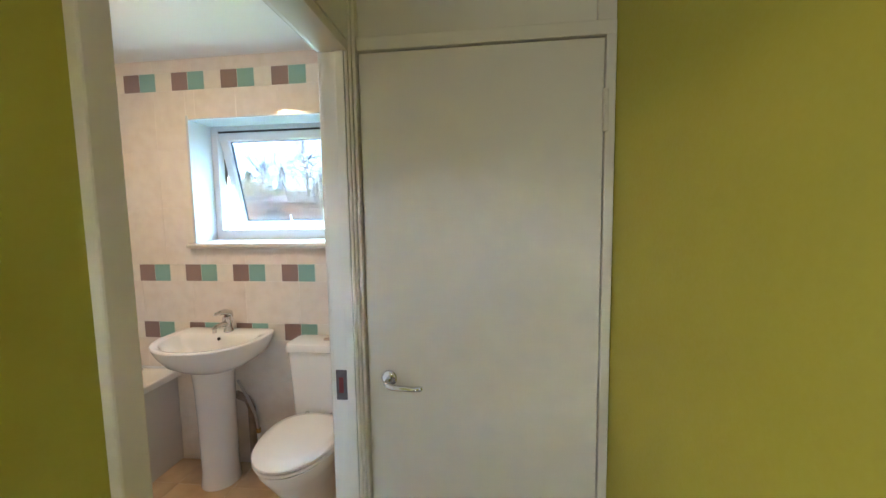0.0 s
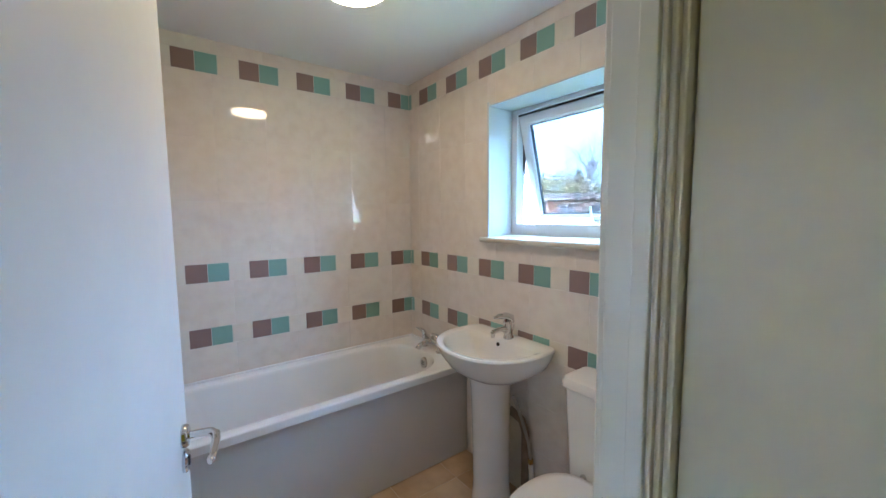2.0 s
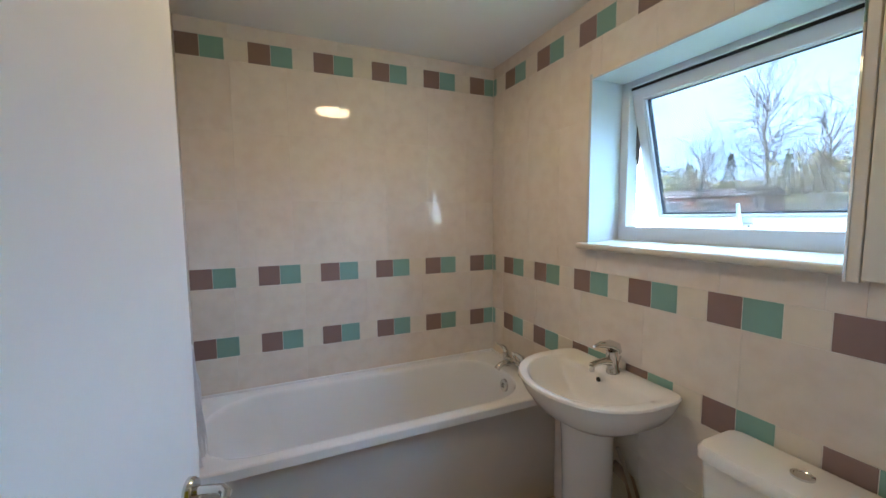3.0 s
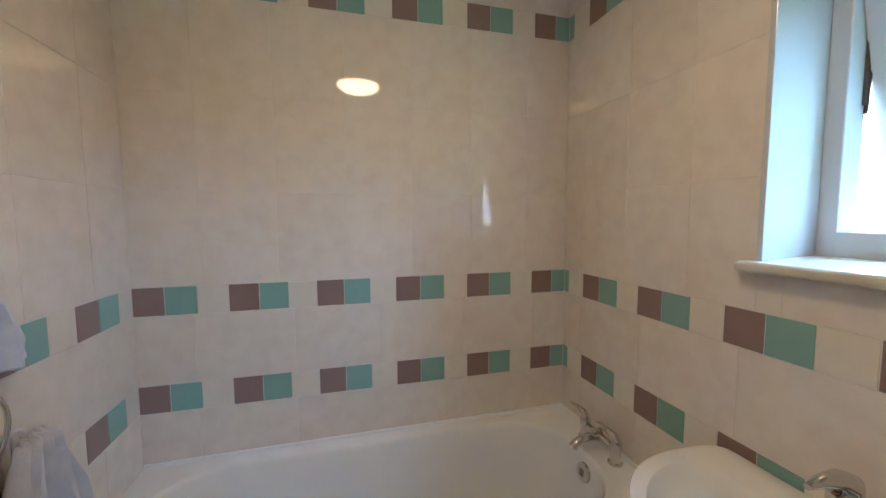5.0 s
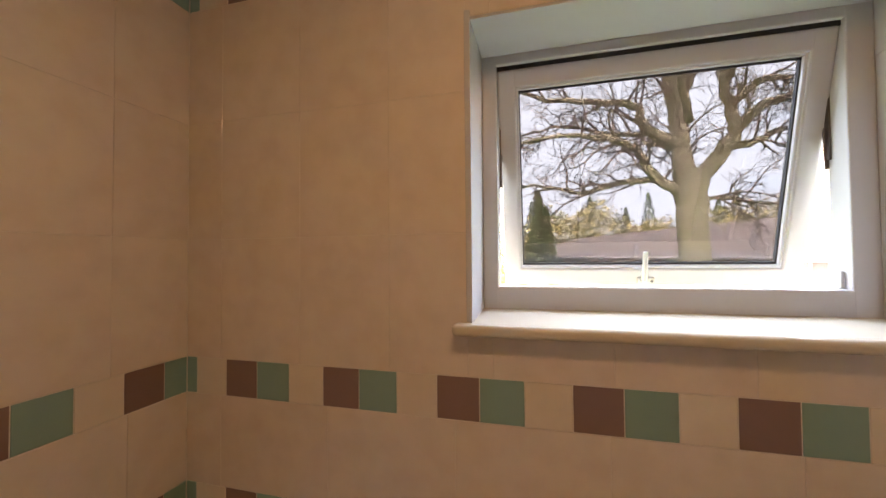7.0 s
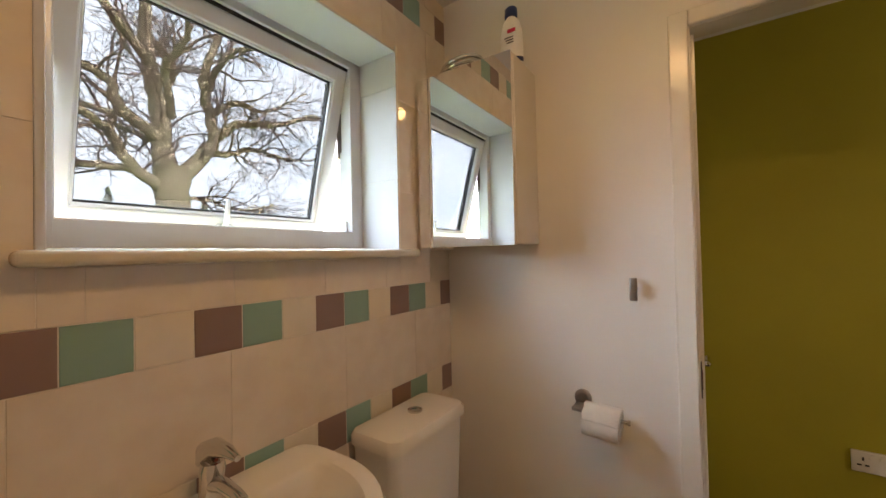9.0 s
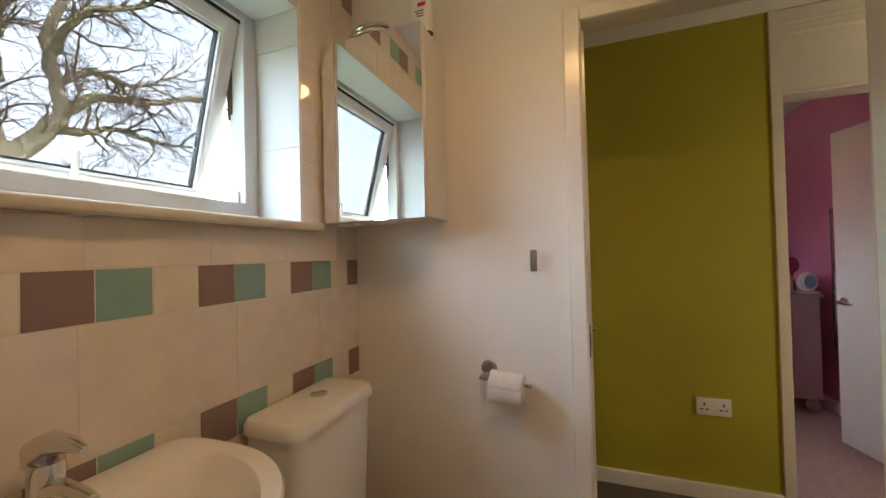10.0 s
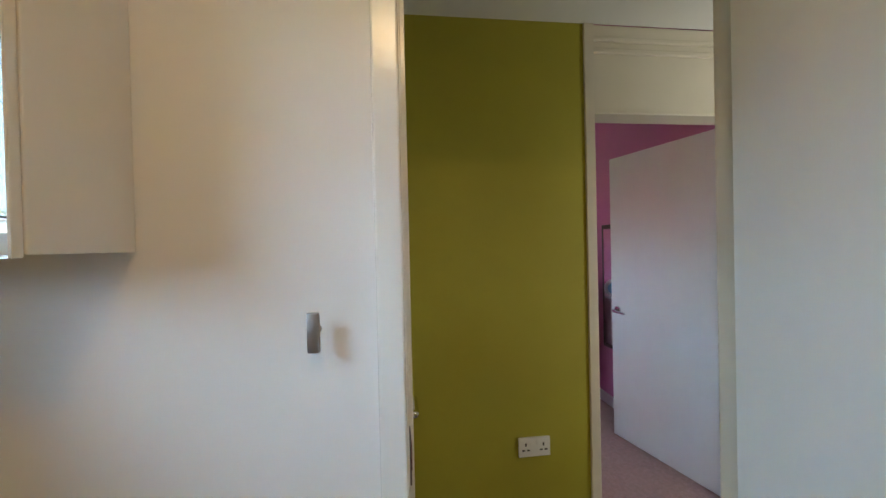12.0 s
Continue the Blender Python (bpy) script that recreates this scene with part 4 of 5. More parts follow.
# ---- towels on the south wall ----
def cloth(name, cx, top, bottom, w0, w1, depth, label, seed, pleats):
    """Folded towel gathered at the top: a pleated front sheet and a flatter back sheet nearer the wall."""
    rnd = random.Random(seed)
    ph = [rnd.uniform(0, 6.28) for _ in range(5)]
    nu, nv = 48, 26
    bm = bmesh.new()
    for back in (0, 1):
        grid = []
        for j in range(nv + 1):
            f = j / nv
            w = w0 + (w1 - w0) * (1 - (1 - f) ** 2.2)
            row = []
            for i in range(nu + 1):
                u = 2 * i / nu - 1
                hang = bottom + (0.05 if back else 0.0) + 0.035 * math.sin(2.6 * u + ph[0]) * (top - bottom) + 0.03 * abs(u) * (1 - 2 * back)
                z = top + (hang - top) * f - 0.012 * u * u * (1 - f)
                wave = pleats * math.pi * u * (1 + 0.10 * math.sin(ph[1] + 2 * f)) + ph[2] + 0.7 * math.sin(2.3 * f + ph[3])
                fold = 1 - abs(math.sin(wave / 2)) ** 0.8
                deep = depth * (0.35 + 0.65 * math.sin(math.pi * min(1, 0.15 + 0.6 * f)))
                y = SOUTH + 0.006 + (0.25 * deep * fold if back else 0.35 * depth + 0.62 * deep * fold * (1 - 0.5 * u ** 4))
                x = cx + w / 2 * u + 0.012 * math.sin(wave + 1.0) + 0.008 * math.sin(5 * f + ph[4])
                row.append(bm.verts.new((x, y, z)))
            grid.append(row)
        for j in range(nv):
            for i in range(nu):
                bm.faces.new((grid[j][i], grid[j][i + 1], grid[j + 1][i + 1], grid[j + 1][i]))
    ob = mesh_object(name, bm, TOWEL, None, "", True)
    ob.modifiers.new("pile", "SOLIDIFY").thickness = 0.006
    return tagged(ob, label, "towel", "towels on the bathroom wall")


cloth("towel", 0.645, 1.345, 1.145, 0.05, 0.28, 0.09, "white terry hand towel hung from a wall hook", 3, 4)
cloth("towel", 0.53, 1.020, 0.30, 0.09, 0.40, 0.13, "white terry towel draped through a chrome ring", 8, 5)
ring = empty("towel_ring", (0.645, SOUTH, 1.145))
pts = [(0.075 * math.sin(a), 0.045, -0.075 + 0.075 * math.cos(a)) for a in (2 * math.pi * k / 36 for k in range(37))]
part("ring", tube(pts, 0.005, 10), CHROME, ring, "", True)
part("ring_post", tube([(0, 0.0, 0), (0, 0.045, 0)], 0.011, 14), CHROME, ring, "", True)
tagged(ring, "chrome towel ring on the tiled wall", "towel ring")
peg = empty("towel_peg", (0.68, SOUTH, 1.37))
part("peg_post", turned([(0, 0), (0.014, 0), (0.013, 0.004), (0.007, 0.006), (0.007, 0.032), (0, 0.032)], 18, pose(0, 0.0005, 0, -90)), STEEL, peg, "", True)
part("peg_plate", box(-0.011, 0.011, 0.031, 0.040, -0.036, 0.036, 0.003), STEEL, peg, "", True)
tagged(peg, "upright chrome peg on the tiled wall", "hook")

# ---- bedroom seen through the landing ----
bed_door = empty("door_bedroom", (HALL_E + 0.118, BED_S + 0.004, FLOOR))
part("leaf", box(0, 0.755, -0.036, 0, 0.006, 1.91, 0.002), DOOR_WHITE, bed_door)
bed_door.matrix_world = pose(HALL_E + 0.118, BED_S + 0.006, FLOOR, 0, 0, 13)
bm = turned([(0, 0), (0.026, 0), (0.026, 0.006), (0.022, 0.010), (0, 0.011)], 20, pose(0.70, 0, 0.875, -90))
part("rose", bm, CHROME, bed_door, "round chrome rose", True)
part("lever", tube([(0.70, 0.008, 0.875), (0.70, 0.042, 0.875), (0.685, 0.052, 0.873), (0.595, 0.052, 0.868)], [0.0085, 0.0095, 0.010, 0.0075], 10), CHROME, bed_door, "chrome lever", True)
tagged(bed_door, "white flush bedroom door standing open", "door", kind="structure")

chest = empty("chest_of_drawers", (4.2, -2.49, FLOOR))
part("carcass", box(0.012, 0.79, 0.02, 0.43, 0.10, 0.84, 0.004), CHEST_PAINT, chest, "pale painted carcass")
part("chest_top", box(0.0, 0.80, 0.0, 0.455, 0.84, 0.865, 0.006), CHEST_PAINT, chest, "pale painted top")
part("plinth", box(0.006, 0.795, 0.012, 0.438, 0.095, 0.125, 0.004), CHEST_PAINT, chest)
for k in range(4):
    dr = part("drawer", box(0.04, 0.76, 0.43, 0.447, 0.14 + k * 0.172, 0.305 + k * 0.172, 0.004), CHEST_PAINT, chest)
    for sx in (0.22, 0.58):
        part("knob", turned([(0, 0), (0.008, 0), (0.008, 0.012), (0.016, 0.02), (0.012, 0.028), (0, 0.03)], 14, pose(sx, 0.447, 0.222 + k * 0.172, -90)), CHEST_PAINT, dr, "", True)
for fx in (0.06, 0.73):
    for fy in (0.06, 0.38):
        part("foot", turned([(0, 0), (0.026, 0), (0.042, 0.03), (0.040, 0.05), (0.025, 0.075), (0.03, 0.095), (0, 0.095)], 18, pose(fx, fy, 0)), CHEST_PAINT, chest, "turned bun foot", True)
tagged(chest, "pale pink painted chest of drawers on bun feet", "chest of drawers")
CT = FLOOR + 0.866
clock = empty("bedside_clock", (4.25, -2.42, CT))
mface = pose(0, 0, 0.085, 90, 0, -68)
part("clock_body", turned([(0, -0.02), (0.06, -0.02), (0.072, -0.008), (0.072, 0.010), (0.06, 0.022), (0.05, 0.020), (0, 0.018)], 32, mface), PLASTIC_WHITE, clock, "white round body", True)
part("clock_face", turned([(0, 0.018), (0.049, 0.0185), (0.047, 0.022), (0, 0.022)], 32, mface), PALE_BLUE, clock, "pale blue face", True)
part("clock_foot", box(-0.035, 0.035, -0.06, 0.06, 0, 0.016, 0.006), PLASTIC_WHITE, clock, "white foot", True)
tagged(clock, "white round clock with a pale blue face", "clock")
jbox = empty("trinket_box", (4.34, -2.27, CT))
part("box_body", box(-0.08, 0.08, -0.07, 0.07, 0, 0.10, 0.004), PLASTIC_WHITE, jbox)
part("box_lid", box(-0.084, 0.084, -0.074, 0.074, 0.10, 0.125, 0.004), PLASTIC_WHITE, jbox)
tagged(jbox, "small white trinket box on the chest", "box")
hm = empty("hand_mirror", (4.47, -2.42, CT))
part("mirror_frame", loft([[(0.012 * s - 0.0, 0.045 * math.cos(a), 0.20 + 0.062 * math.sin(a)) for a in (2 * math.pi * k / 28 for k in range(28))] for s in (-1, 1)]), DEEP_PINK, hm, "oval pink frame", True)
part("mirror_handle", tube([(0, 0, 0), (0, 0, 0.14)], [0.03, 0.009], 12), DEEP_PINK, hm, "", True)
tagged(hm, "pink oval dressing mirror on a stem", "mirror")
orn = empty("ornament", (4.38, -2.24, CT + 0.126))
part("ornament_body", turned([(0, 0), (0.022, 0), (0.026, 0.02), (0.014, 0.035), (0.02, 0.05), (0.016, 0.066), (0, 0.07)], 18), DARK, orn, "", True)
tagged(orn, "small dark ornament on a white box", "ornament")
wm = empty("wall_mirror", (4.02, BED_SOUTH, 0.5))
bm = box(-0.20, 0.20, 0, 0.018, 0.0, 1.0, 0.004)
part("mirror_frame", bm, DARK_WOOD, wm, "dark wooden frame")
part("mirror_pane", box(-0.165, 0.165, 0.018, 0.021, 0.035, 0.965), MIRROR, wm, "mirror glass")
tagged(wm, "tall mirror in a dark frame on the pink wall", "mirror")

# ---- outdoors ----
GROUND = -2.75
ground = structure("ground", box(-600, 600, -600, 900, GROUND - 0.3, GROUND), GRASS, "green lawn reaching to the houses and woods", "ground")

def shoots(sink, rnd, pts, rads, level, length, count):
    """Side shoots along a limb; level 1 carries boughs, 2 branchlets, 3 twigs."""
    n = len(pts) - 1
    for k in range(count):
        f = min(0.999, 0.12 + 0.88 * (k + rnd.random()) / count)
        i = int(f * n)
        q = pts[i].lerp(pts[i + 1], f * n - i)
        axis = (pts[i + 1] - pts[i]).normalized()
        side = Vector((rnd.uniform(-1, 1), rnd.uniform(-1, 1), rnd.uniform(-0.8, 0.8)))
        side = (side - axis * side.dot(axis)).normalized()
        d = axis * rnd.uniform(0.5, 1.0) + side * rnd.uniform(0.6, 1.0)
        branch(sink, rnd, q, d, length * rnd.uniform(0.55, 1.15), min(rads[i] * 0.6, (0.08, 0.036, 0.017, 0.009)[level]), level + 1)


def branch(sink, rnd, p, d, length, r, level):
    """One sinuous tapered limb, then its side shoots."""
    n = (9, 9, 8, 6, 4)[level]
    pts, rads = [p.copy()], [r]
    dd = d.normalized()
    turn = Vector((rnd.uniform(-1, 1), rnd.uniform(-1, 1), rnd.uniform(-1, 1))) * 0.25
    for i in range(n):
        if i % 2 == 0:
            turn = Vector((rnd.uniform(-1, 1), rnd.uniform(-1, 1), rnd.uniform(-1, 1))) * 0.42 - turn * 0.5
        dd = (dd + turn * 0.75 + Vector((0, 0, 0.02 if level < 3 else -0.04))).normalized()
        p = p + dd * (length / n)
        pts.append(p.copy())
        rads.append(max(0.0055, r * (1 - 0.82 * (i + 1) / n)))
    sink.append((pts, rads, (8, 8, 5, 4, 3)[level]))
    if level < 4:
        shoots(sink, rnd, pts, rads, level, length * (0.5, 0.5, 0.5, 0.55)[level], (8, 7, 6, 4)[level])


def limb(rnd, points, r0, r1):
    """A main limb through a few bends, rounded off and roughened a little."""
    pts, n = [], len(points)
    for i in range(n - 1):
        p0, p1, p2, p3 = (Vector(points[max(0, min(n - 1, i + k))]) for k in (-1, 0, 1, 2))
        for k in range(5):
            t = k / 5
            pts.append(0.5 * (2 * p1 + (p2 - p0) * t + (2 * p0 - 5 * p1 + 4 * p2 - p3) * t * t + (3 * p1 - p0 - 3 * p2 + p3) * t ** 3)
                       + Vector((rnd.uniform(-1, 1), rnd.uniform(-1, 1), rnd.uniform(-1, 1))) * 0.035)
    pts.append(Vector(points[-1]))
    m = len(pts) - 1
    return pts, [r0 + (r1 - r0) * k / m for k in range(m + 1)], 10


def tubes_mesh(items):
    verts, faces = [], []
    for pts, rads, sides in items:
        base = len(verts)
        for i, p in enumerate(pts):
            d = (pts[min(i + 1, len(pts) - 1)] - pts[max(i - 1, 0)]).normalized()
            u = d.cross(Vector((0.31, 0.17, 0.93)))
            if u.length < 1e-3:
                u = d.cross(Vector((1, 0, 0)))
            u.normalize()
            v = d.cross(u)
            for k in range(sides):
                a = 2 * math.pi * k / sides
                verts.append(p + rads[i] * (math.cos(a) * u + math.sin(a) * v))
        for i in range(len(pts) - 1):
            for k in range(sides):
                j = (k + 1) % sides
                faces.append((base + i * sides + k, base + i * sides + j, base + (i + 1) * sides + j, base + (i + 1) * sides + k))
    me = bpy.data.meshes.new("limbs")
    me.from_pydata(verts, [], faces)
    for p in me.polygons:
        p.use_smooth = True
    return me


def tree_part(name, items, mat, parent, label):
    me = tubes_mesh(items)
    me.materials.append(mat)
    ob = new(name, me)
    ob.parent = parent
    return tagged(ob, label)


# the oak close to the window
OAK = Vector((4.55, 9.7, GROUND))
oak = empty("oak_tree", OAK)
rnd = random.Random(11)
trunk = limb(rnd, [(0, 0, -0.1), (0, 0, 0.6), (0.02, 0, 3.0), (0, 0, 5.2), (-0.03, 0, 6.4)], 0.52, 0.40)
trunk = (trunk[0], [0.75 if k == 0 else 0.50 if k < 6 else 0.34 + 0.008 * max(0, k - 14) for k in range(len(trunk[0]))], 16)
OAK_LIMBS = (
    ([(-0.12, 0, 6.1), (-0.2, 0.1, 7.4), (-0.4, 0.2, 8.9), (-0.5, 0.1, 10.6), (-0.3, 0, 12.6)], 0.30, 0.06),
    ([(0.15, 0, 6.1), (0.75, -0.1, 6.9), (0.95, 0, 7.5), (0.75, 0.1, 8.8), (1.1, 0, 10.2), (1.0, 0.2, 12.0)], 0.24, 0.05),
    ([(-0.2, 0, 5.8), (-0.9, -0.2, 6.3), (-1.3, -0.3, 6.9), (-2.0, -0.5, 7.2), (-3.2, -0.7, 7.3), (-4.6, -0.8, 7.0)], 0.17, 0.03),
    ([(-0.7, -0.1, 6.15), (-1.5, 0.2, 6.2), (-2.5, 0.4, 6.0), (-3.8, 0.5, 6.3), (-5.2, 0.5, 6.1)], 0.11, 0.02),
    ([(-0.2, 0, 7.0), (-1.0, 0, 7.5), (-1.3, -0.1, 8.1), (-2.4, -0.2, 8.3), (-3.7, -0.3, 8.5), (-5.2, -0.4, 9.2)], 0.18, 0.03),
    ([(-0.9, 0.1, 7.4), (-1.9, 0.4, 7.6), (-3.0, 0.7, 8.0), (-4.4, 0.8, 7.8)], 0.09, 0.02),
    ([(0.9, 0, 7.2), (1.5, -0.2, 7.8), (2.5, -0.4, 8.0), (3.8, -0.5, 8.6), (5.0, -0.6, 8.5)], 0.15, 0.03),
    ([(0.6, 0, 6.8), (1.5, 0.2, 7.05), (2.3, 0.4, 7.4), (3.6, 0.5, 7.3), (5.0, 0.4, 7.7)], 0.12, 0.02),
    ([(0.85, 0, 7.9), (1.6, 0.1, 8.5), (2.6, 0.2, 8.6), (4.0, 0.2, 9.6)], 0.12, 0.02),
    ([(0.2, 0.1, 5.6), (0.9, 0.3, 5.7), (1.9, 0.4, 5.5), (3.2, 0.5, 5.8)], 0.07, 0.015),
    ([(-0.3, 0.1, 8.3), (0.3, 0.6, 9.0), (0.2, 1.4, 9.8), (0.7, 2.4, 10.6)], 0.13, 0.03),
    ([(-0.4, 0.1, 8.8), (-1.4, -0.4, 9.6), (-2.2, -0.6, 10.6), (-3.2, -0.8, 11.0)], 0.14, 0.03),
    ([(0.0, -0.1, 7.6), (-0.5, -1.0, 8.3), (-0.4, -2.0, 8.9), (-1.0, -2.8, 9.4)], 0.12, 0.03),
    ([(0.8, 0, 8.6), (0.9, -0.9, 9.2), (1.6, -1.8, 9.6), (1.8, -2.8, 10.1)], 0.11, 0.03),
    ([(0.0, 0.2, 6.6), (0.2, 1.2, 7.2), (-0.4, 2.4, 7.8), (-0.2, 3.6, 8.4)], 0.14, 0.03),
)
big, small = [], []
for points, r0, r1 in OAK_LIMBS:
    big.append(limb(rnd, points, r0 * 0.86, r1))
    shoots(small, rnd, big[-1][0], big[-1][1], 1, 1.7, 17)
tree_part("trunk", [trunk], BARK, oak, "thick grey-green oak trunk")
for item in big:
    tree_part("limb", [item], BARK, oak, "spreading bare limb")
tagged(tree_part("twig_mass", small, TWIG, oak, "fine bare twigs"), kind="stuff")
tagged(oak, "large bare winter oak tree on the lawn", "tree")

# a tall slim bare tree further off, bushy scrub and woods
def bare_tree(at, height, seed, label, spread=0.35):
    t = empty("bare_tree", at)
    rn = random.Random(seed)
    b, s = [], []
    pts = [Vector((rn.uniform(-.2, .2) * k * 0.3, rn.uniform(-.2, .2) * k * 0.3, height * k / 8)) for k in range(9)]
    b.append((pts, [0.02 + 0.16 * (1 - k / 8) for k in range(9)], 8))
    for k in range(60):
        z = height * (0.12 + 0.80 * k / 60)
        a = rn.uniform(0, 6.28)
        i = min(7, int(z / height * 8))
        branch(s, rn, pts[i].lerp(pts[i + 1], z / height * 8 - i), Vector((math.cos(a) * spread, math.sin(a) * spread, 0.8)), height * rn.uniform(0.22, 0.40), 0.035, 2)
    tree_part("trunk", b[:1], BARK, t, "bare trunk")
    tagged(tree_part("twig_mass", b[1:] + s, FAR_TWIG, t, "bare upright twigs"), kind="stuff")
    return tagged(t, label, "tree")


bare_tree((-12.0, 27, GROUND), 12.5, 5, "tall bare twiggy tree beyond the lawn", 0.55)
bare_tree((-16.5, 28, GROUND), 9.5, 6, "bare bushy tree beyond the lawn", 0.6)
bare_tree((-9.0, 27, GROUND), 9.5, 9, "bare bushy tree beyond the lawn", 0.6)

def conifer(at, height, width, seed):
    t = empty("conifer", at)
    part("trunk", turned([(0, 0), (0.22, 0), (0.05, height * 0.9), (0, height * 0.9)], 8), BARK, t)
    rn = random.Random(seed)
    verts, faces = [], []
    for k in range(900):
        f = rn.random() ** 1.4
        z = height * (0.06 + 0.94 * f)
        r = width * (1 - f) ** 0.8 * (0.55 + 0.45 * rn.random()) + 0.05
        a = rn.uniform(0, 6.28)
        c = Vector((r * math.cos(a), r * math.sin(a), z))
        out = Vector((math.cos(a), math.sin(a), -0.35))
        sd = Vector((-math.sin(a), math.cos(a), 0))
        L = 0.35 + 0.35 * (1 - f)
        i = len(verts)
        verts += [c - out * L * 0.6, c + sd * L * 0.35 + Vector((0, 0, 0.12)), c + out * L * 0.7, c - sd * L * 0.35 + Vector((0, 0, 0.12)), c + Vector((0, 0, 0.22))]
        faces += [(i, i + 1, i + 4), (i + 1, i + 2, i + 4), (i + 2, i + 3, i + 4), (i + 3, i, i + 4)]
    me = bpy.data.meshes.new("crown")
    me.from_pydata(verts, [], faces)
    me.materials.append(CONIFER)
    ob = new("crown", me)
    ob.parent = t
    tagged(ob, "dense dark needles", kind="stuff")
    return tagged(t, "dark green conifer beyond the lawn", "tree", "conifers")


for k, (x, y, h, w) in enumerate(((-3.6, 30, 9.3, 1.5), (-1.4, 31, 8.2, 1.3), (0.6, 31, 9.6, 1.4), (1.2, 33, 8.6, 1.4))):
    conifer((x, y, GROUND), h, w, 20 + k)
for k in range(16):
    conifer((-58 + k * 6.1 + 2 * math.sin(k * 2.3), 74 + 4 * math.sin(k * 1.7), GROUND), 14.5 + 2.0 * math.sin(k * 3.1), 2.8, 50 + k)

def woods():
    rn = random.Random(4)
    verts, faces = [], []
    for k in range(70000):
        x = rn.uniform(-80, 90)
        y = rn.uniform(58, 72)
        h = 10.5 + 1.8 * math.sin(x * 0.23) + 1.2 * math.sin(x * 0.71 + 1)
        z = GROUND + h * rn.random() ** 1.25
        s = rn.uniform(0.2, 0.6)
        u = Vector((rn.uniform(-1, 1), rn.uniform(-1, 1), rn.uniform(-1, 1))).normalized() * s
        v = Vector((rn.uniform(-1, 1), rn.uniform(-1, 1), rn.uniform(-1, 1))).normalized() * s
        c = Vector((x, y, z))
        i = len(verts)
        verts += [c - u, c + v, c + u]
        faces.append((i, i + 1, i + 2))
    me = bpy.data.meshes.new("woods")
    me.from_pydata(verts, [], faces)
    me.materials.append(SCRUB)
    return tagged(new("woods", me), "yellow-brown winter woods behind the houses", "woods", kind="stuff")


woods()

def house(at, yaw, length, depth, eaves, ridge, windows, label, seed=0, overhang=0.35):
    """Brick house whose front looks along local -y; windows: (x, z, w, h)."""
    h = empty("house", at)
    h.rotation_euler = (0, 0, radians(yaw))
    part("wall", box(0, length, 0, depth, 0, eaves), BRICK, h, "orange-red brick")
    bm = bmesh.new()
    o = overhang
    a = [bm.verts.new(p) for p in ((-o, -o, eaves - 0.1), (length + o, -o, eaves - 0.1), (length + o, depth / 2, ridge), (-o, depth / 2, ridge), (-o, depth + o, eaves - 0.1), (length + o, depth + o, eaves - 0.1))]
    for f in ((0, 1, 2, 3), (3, 2, 5, 4), (0, 3, 4), (1, 5, 2), (0, 4, 5, 1)):
        bm.faces.new([a[i] for i in f])
    part("roof", bm, ROOF, h, "grey-brown tiled roof")
    part("gutter", box(-o, length + o, -o - 0.1, -o + 0.02, eaves - 0.2, eaves - 0.06), UPVC, h, "white gutter board")
    for x, z, w, hh in windows:
        wnd = part("window", box(x, x + w, -0.06, 0.02, z, z + hh), UPVC, h, "white framed window")
        k = 2 if w > 0.9 else 1
        for i in range(k):
            pw = (w - 0.1 * (k + 1)) / k
            part("pane", box(x + 0.1 + i * (pw + 0.1), x + 0.1 + i * (pw + 0.1) + pw, -0.075, -0.05, z + 0.1, z + hh - 0.1), FAR_PANE, wnd)
    return tagged(h, label, "house")


row = [(1.0 + 2.6 * k, 3.0 if k % 3 else 2.9, 1.5, 1.05) for k in range(14)]
house((0.2, 46, GROUND), -68, 31, 9, 4.3, 6.4, row, "long brick terrace with a grey-brown roof behind the oak")
two = [(1.2 + 3.1 * k, 4.2, 1.5, 1.2) for k in range(6)] + [(1.2 + 3.1 * k, 0.9, 1.5, 1.3) for k in range(6)]
house((-34, 27, GROUND), 12, 20, 7, 5.9, 6.5, two, "two-storey brick house with white windows across the lawn")
house((-44, 12, GROUND), 55, 17, 8, 5.9, 6.9, two[:4] + two[6:10], "two-storey brick house with white windows at the side")

# ---- tiles: last, as they are many ----
tile_cache = {}
def tile_mesh(w, h, mat, d=TD):
    key = (round(w, 4), round(h, 4), mat.name)
    if key not in tile_cache:
        e = 0.0008
        v = [(0, 0, 0), (w, 0, 0), (w, h, 0), (0, h, 0), (0, 0, d - e), (w, 0, d - e), (w, h, d - e), (0, h, d - e), (e, e, d), (w - e, e, d), (w - e, h - e, d), (e, h - e, d)]
        f = [(0, 1, 5, 4), (1, 2, 6, 5), (2, 3, 7, 6), (3, 0, 4, 7), (4, 5, 9, 8), (5, 6, 10, 9), (6, 7, 11, 10), (7, 4, 8, 11), (8, 9, 10, 11)]
        me = bpy.data.meshes.new("tile")
        me.from_pydata(v, [], f)
        me.materials.append(mat)
        tile_cache[key] = me
    return tile_cache[key]


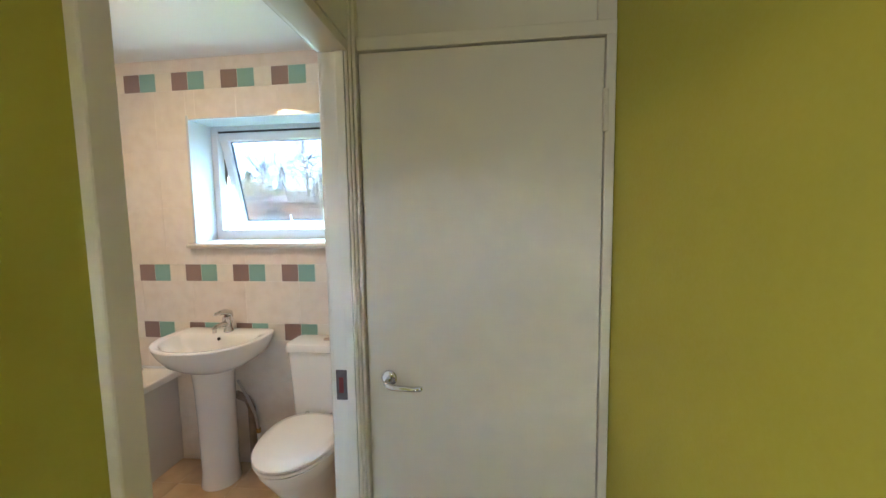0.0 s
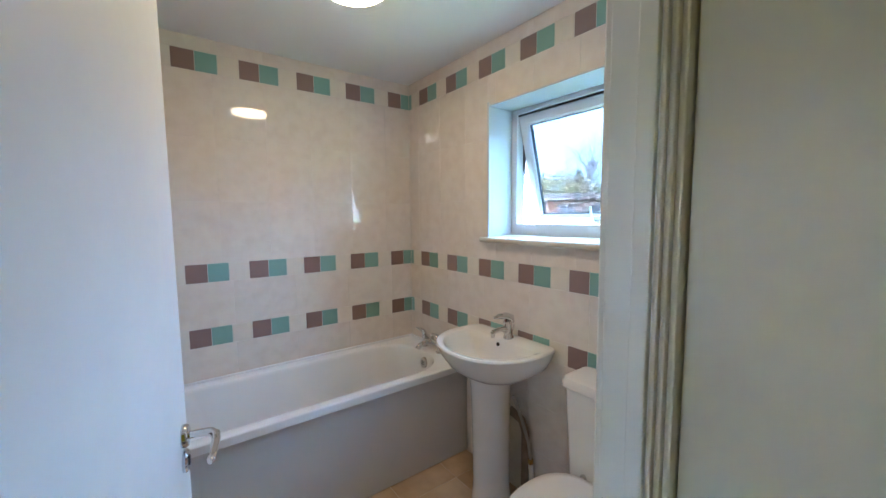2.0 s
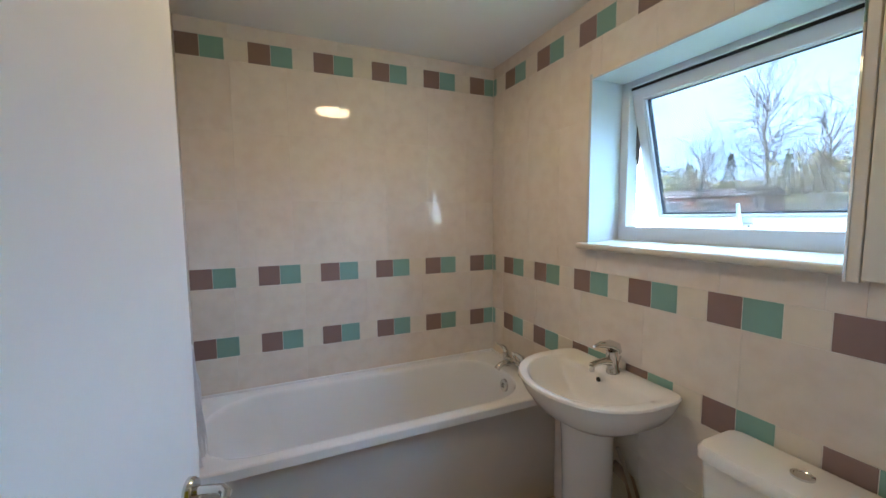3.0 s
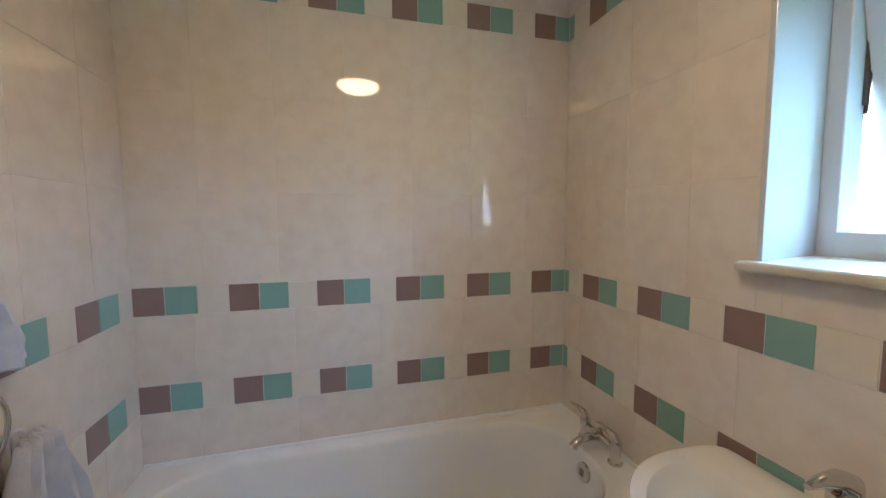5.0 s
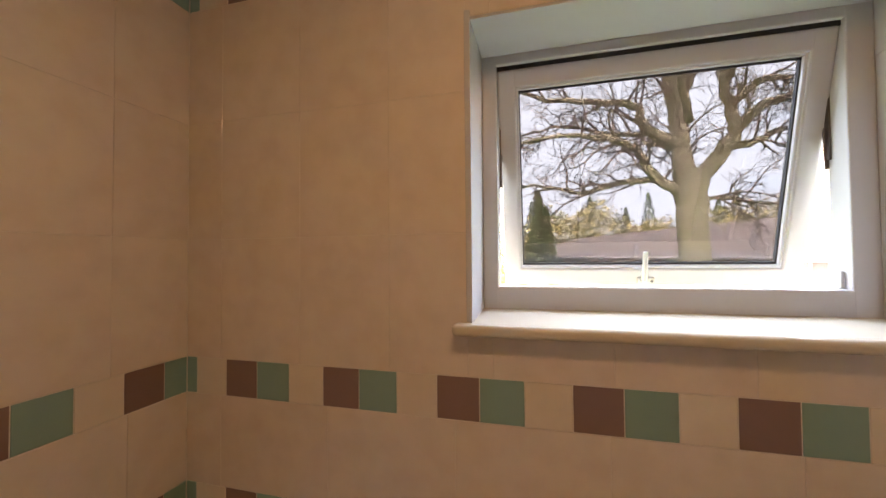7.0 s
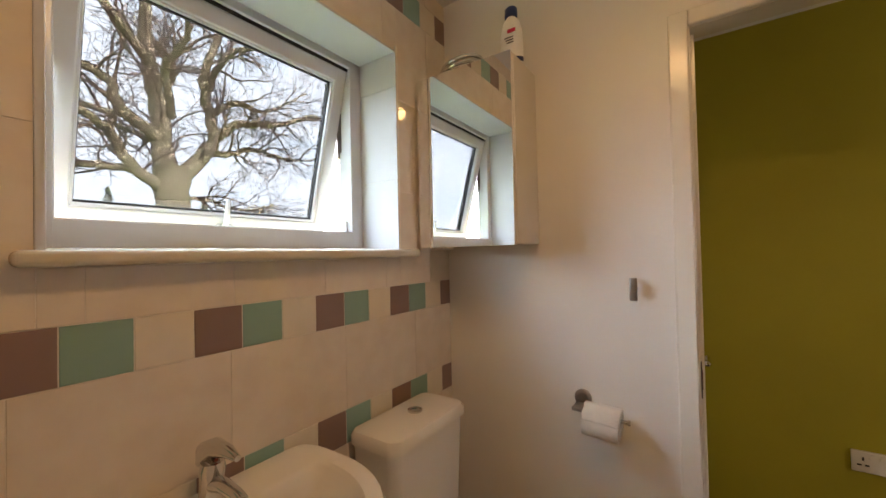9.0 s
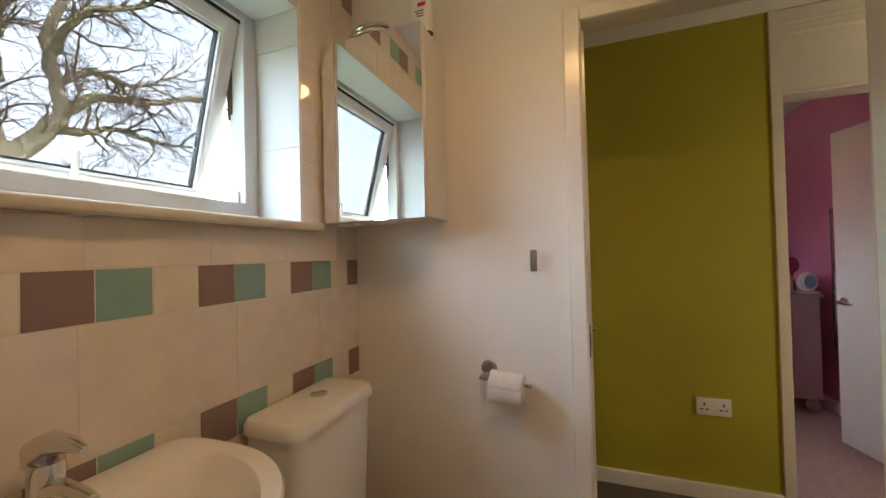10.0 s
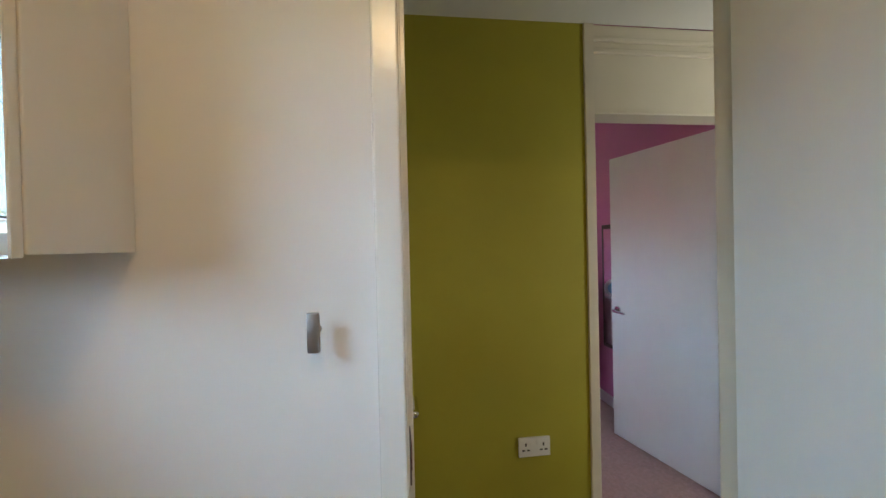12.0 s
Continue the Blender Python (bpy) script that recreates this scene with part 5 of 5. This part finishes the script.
tilt_rnd = random.Random(2)
def lay(parent, base, u0, u1, v0, v1, mat, name, hole=None):
    """One tile over u0..u1, v0..v1 of the wall whose frame is base, cut round the hole."""
    rects = [(u0, u1, v0, v1)]
    if hole and u1 > hole[0] and u0 < hole[1] and v1 > hole[2] and v0 < hole[3]:
        rects = []
        a, b, c, d = hole
        if u0 < a:
            rects.append((u0, a, v0, v1))
        if u1 > b:
            rects.append((b, u1, v0, v1))
        x0, x1 = max(u0, a), min(u1, b)
        if v0 < c:
            rects.append((x0, x1, v0, c))
        if v1 > d:
            rects.append((x0, x1, d, v1))
    for a, b, c, d in rects:
        if b - a < 0.006 or d - c < 0.006:
            continue
        gap = 0.0006 if mat is WALL_TILE else 0.0010
        ob = new(name, tile_mesh(b - a - 2 * gap, d - c - 2 * gap, mat))
        ob.matrix_world = base @ pose(a + gap, c + gap, 0, tilt_rnd.uniform(-0.10, 0.10), tilt_rnd.uniform(-0.10, 0.10), 0)
        ob.parent = parent


MID, LOW, TOP = 1.228, 0.882, 2.315
def spans(start, step, lo, hi):
    k = math.floor((lo - start) / step)
    out = []
    while start + k * step < hi - 1e-6:
        a, b = max(lo, start + k * step), min(hi, start + (k + 1) * step)
        if b - a > 0.004:
            out.append((a, b, k))
        k += 1
    return out


def tile_wall(parent, base, lo, hi, brown0, upright0, flat0, bottom, hole=None):
    """brown0: where a taupe tile begins in a band; upright0, flat0: joints of the upright and flat tiles."""
    for zt in (MID, LOW, TOP):
        for a, b, k in spans(brown0, 0.1, lo, hi):
            mat = (BROWN_TILE, TEAL_TILE, CREAM_TILE)[k % 3]
            lay(parent, base, a, b, zt - 0.1, zt, mat, "tile", hole)
    for r in range(3):
        for a, b, k in spans(upright0, 0.25, lo, hi):
            lay(parent, base, a, b, MID + 0.329 * r, MID + 0.329 * (r + 1), WALL_TILE, "tile", hole)
    for a, b, k in spans(upright0, 0.25, lo, hi):
        lay(parent, base, a, b, TOP, CEIL, WALL_TILE, "tile", hole)
    for a, b, k in spans(flat0, 0.33, lo, hi):
        lay(parent, base, a, b, LOW, MID - 0.1, WALL_TILE, "tile", hole)
    z = LOW - 0.1
    while z > bottom + 0.01:
        for a, b, k in spans(flat0, 0.33, lo, hi):
            lay(parent, base, a, b, max(bottom, z - 0.246), z, WALL_TILE, "tile", hole)
        z -= 0.246


def wall_frame(origin, u, normal):
    u, n = Vector(u), Vector(normal)
    v = n.cross(u)
    m = Matrix((u, v, n)).transposed().to_4x4()
    m.translation = Vector(origin)
    return m


# west wall: u runs north from the south corner
tile_wall(wall_w, wall_frame((-TD, 0, 0), (0, 1, 0), (1, 0, 0)), SOUTH, 0.0, -0.165 - 1.8, -0.195 - 1.75, -0.157 - 1.98, RIM)
# north wall: u runs east
tile_wall(wall_n, wall_frame((0, TD, 0), (1, 0, 0), (0, -1, 0)), 0.0, EAST, 0.135 - 0.3, 0.118 - 0.25, 0.118 - 0.33, FLOOR, (WX0 - 0.010, WX1 + 0.010, WZ0 - 0.028, WZ1 + 0.008))
# south wall: u runs west
tile_wall(wall_s, wall_frame((EAST, SOUTH - TD, 0), (-1, 0, 0), (0, 1, 0)), 0.0, EAST, EAST - 0.275 - 1.8, EAST - 0.19 - 2.0, EAST - 0.2 - 1.98, FLOOR)
# bathroom floor
fb = wall_frame((0, 0, FLOOR - 0.0014), (1, 0, 0), (0, 0, 1))
for a, b, k in spans(0.78 - 0.99, 0.33, 0.0, EAST + 0.02):
    for c, d, j in spans(-0.54 - 1.32, 0.33, SOUTH, 0.0):
        if b > 0.60:
            lay(floor_bath, fb, max(a, 0.60), b, c, d, FLOOR_TILE, "floor_tile")
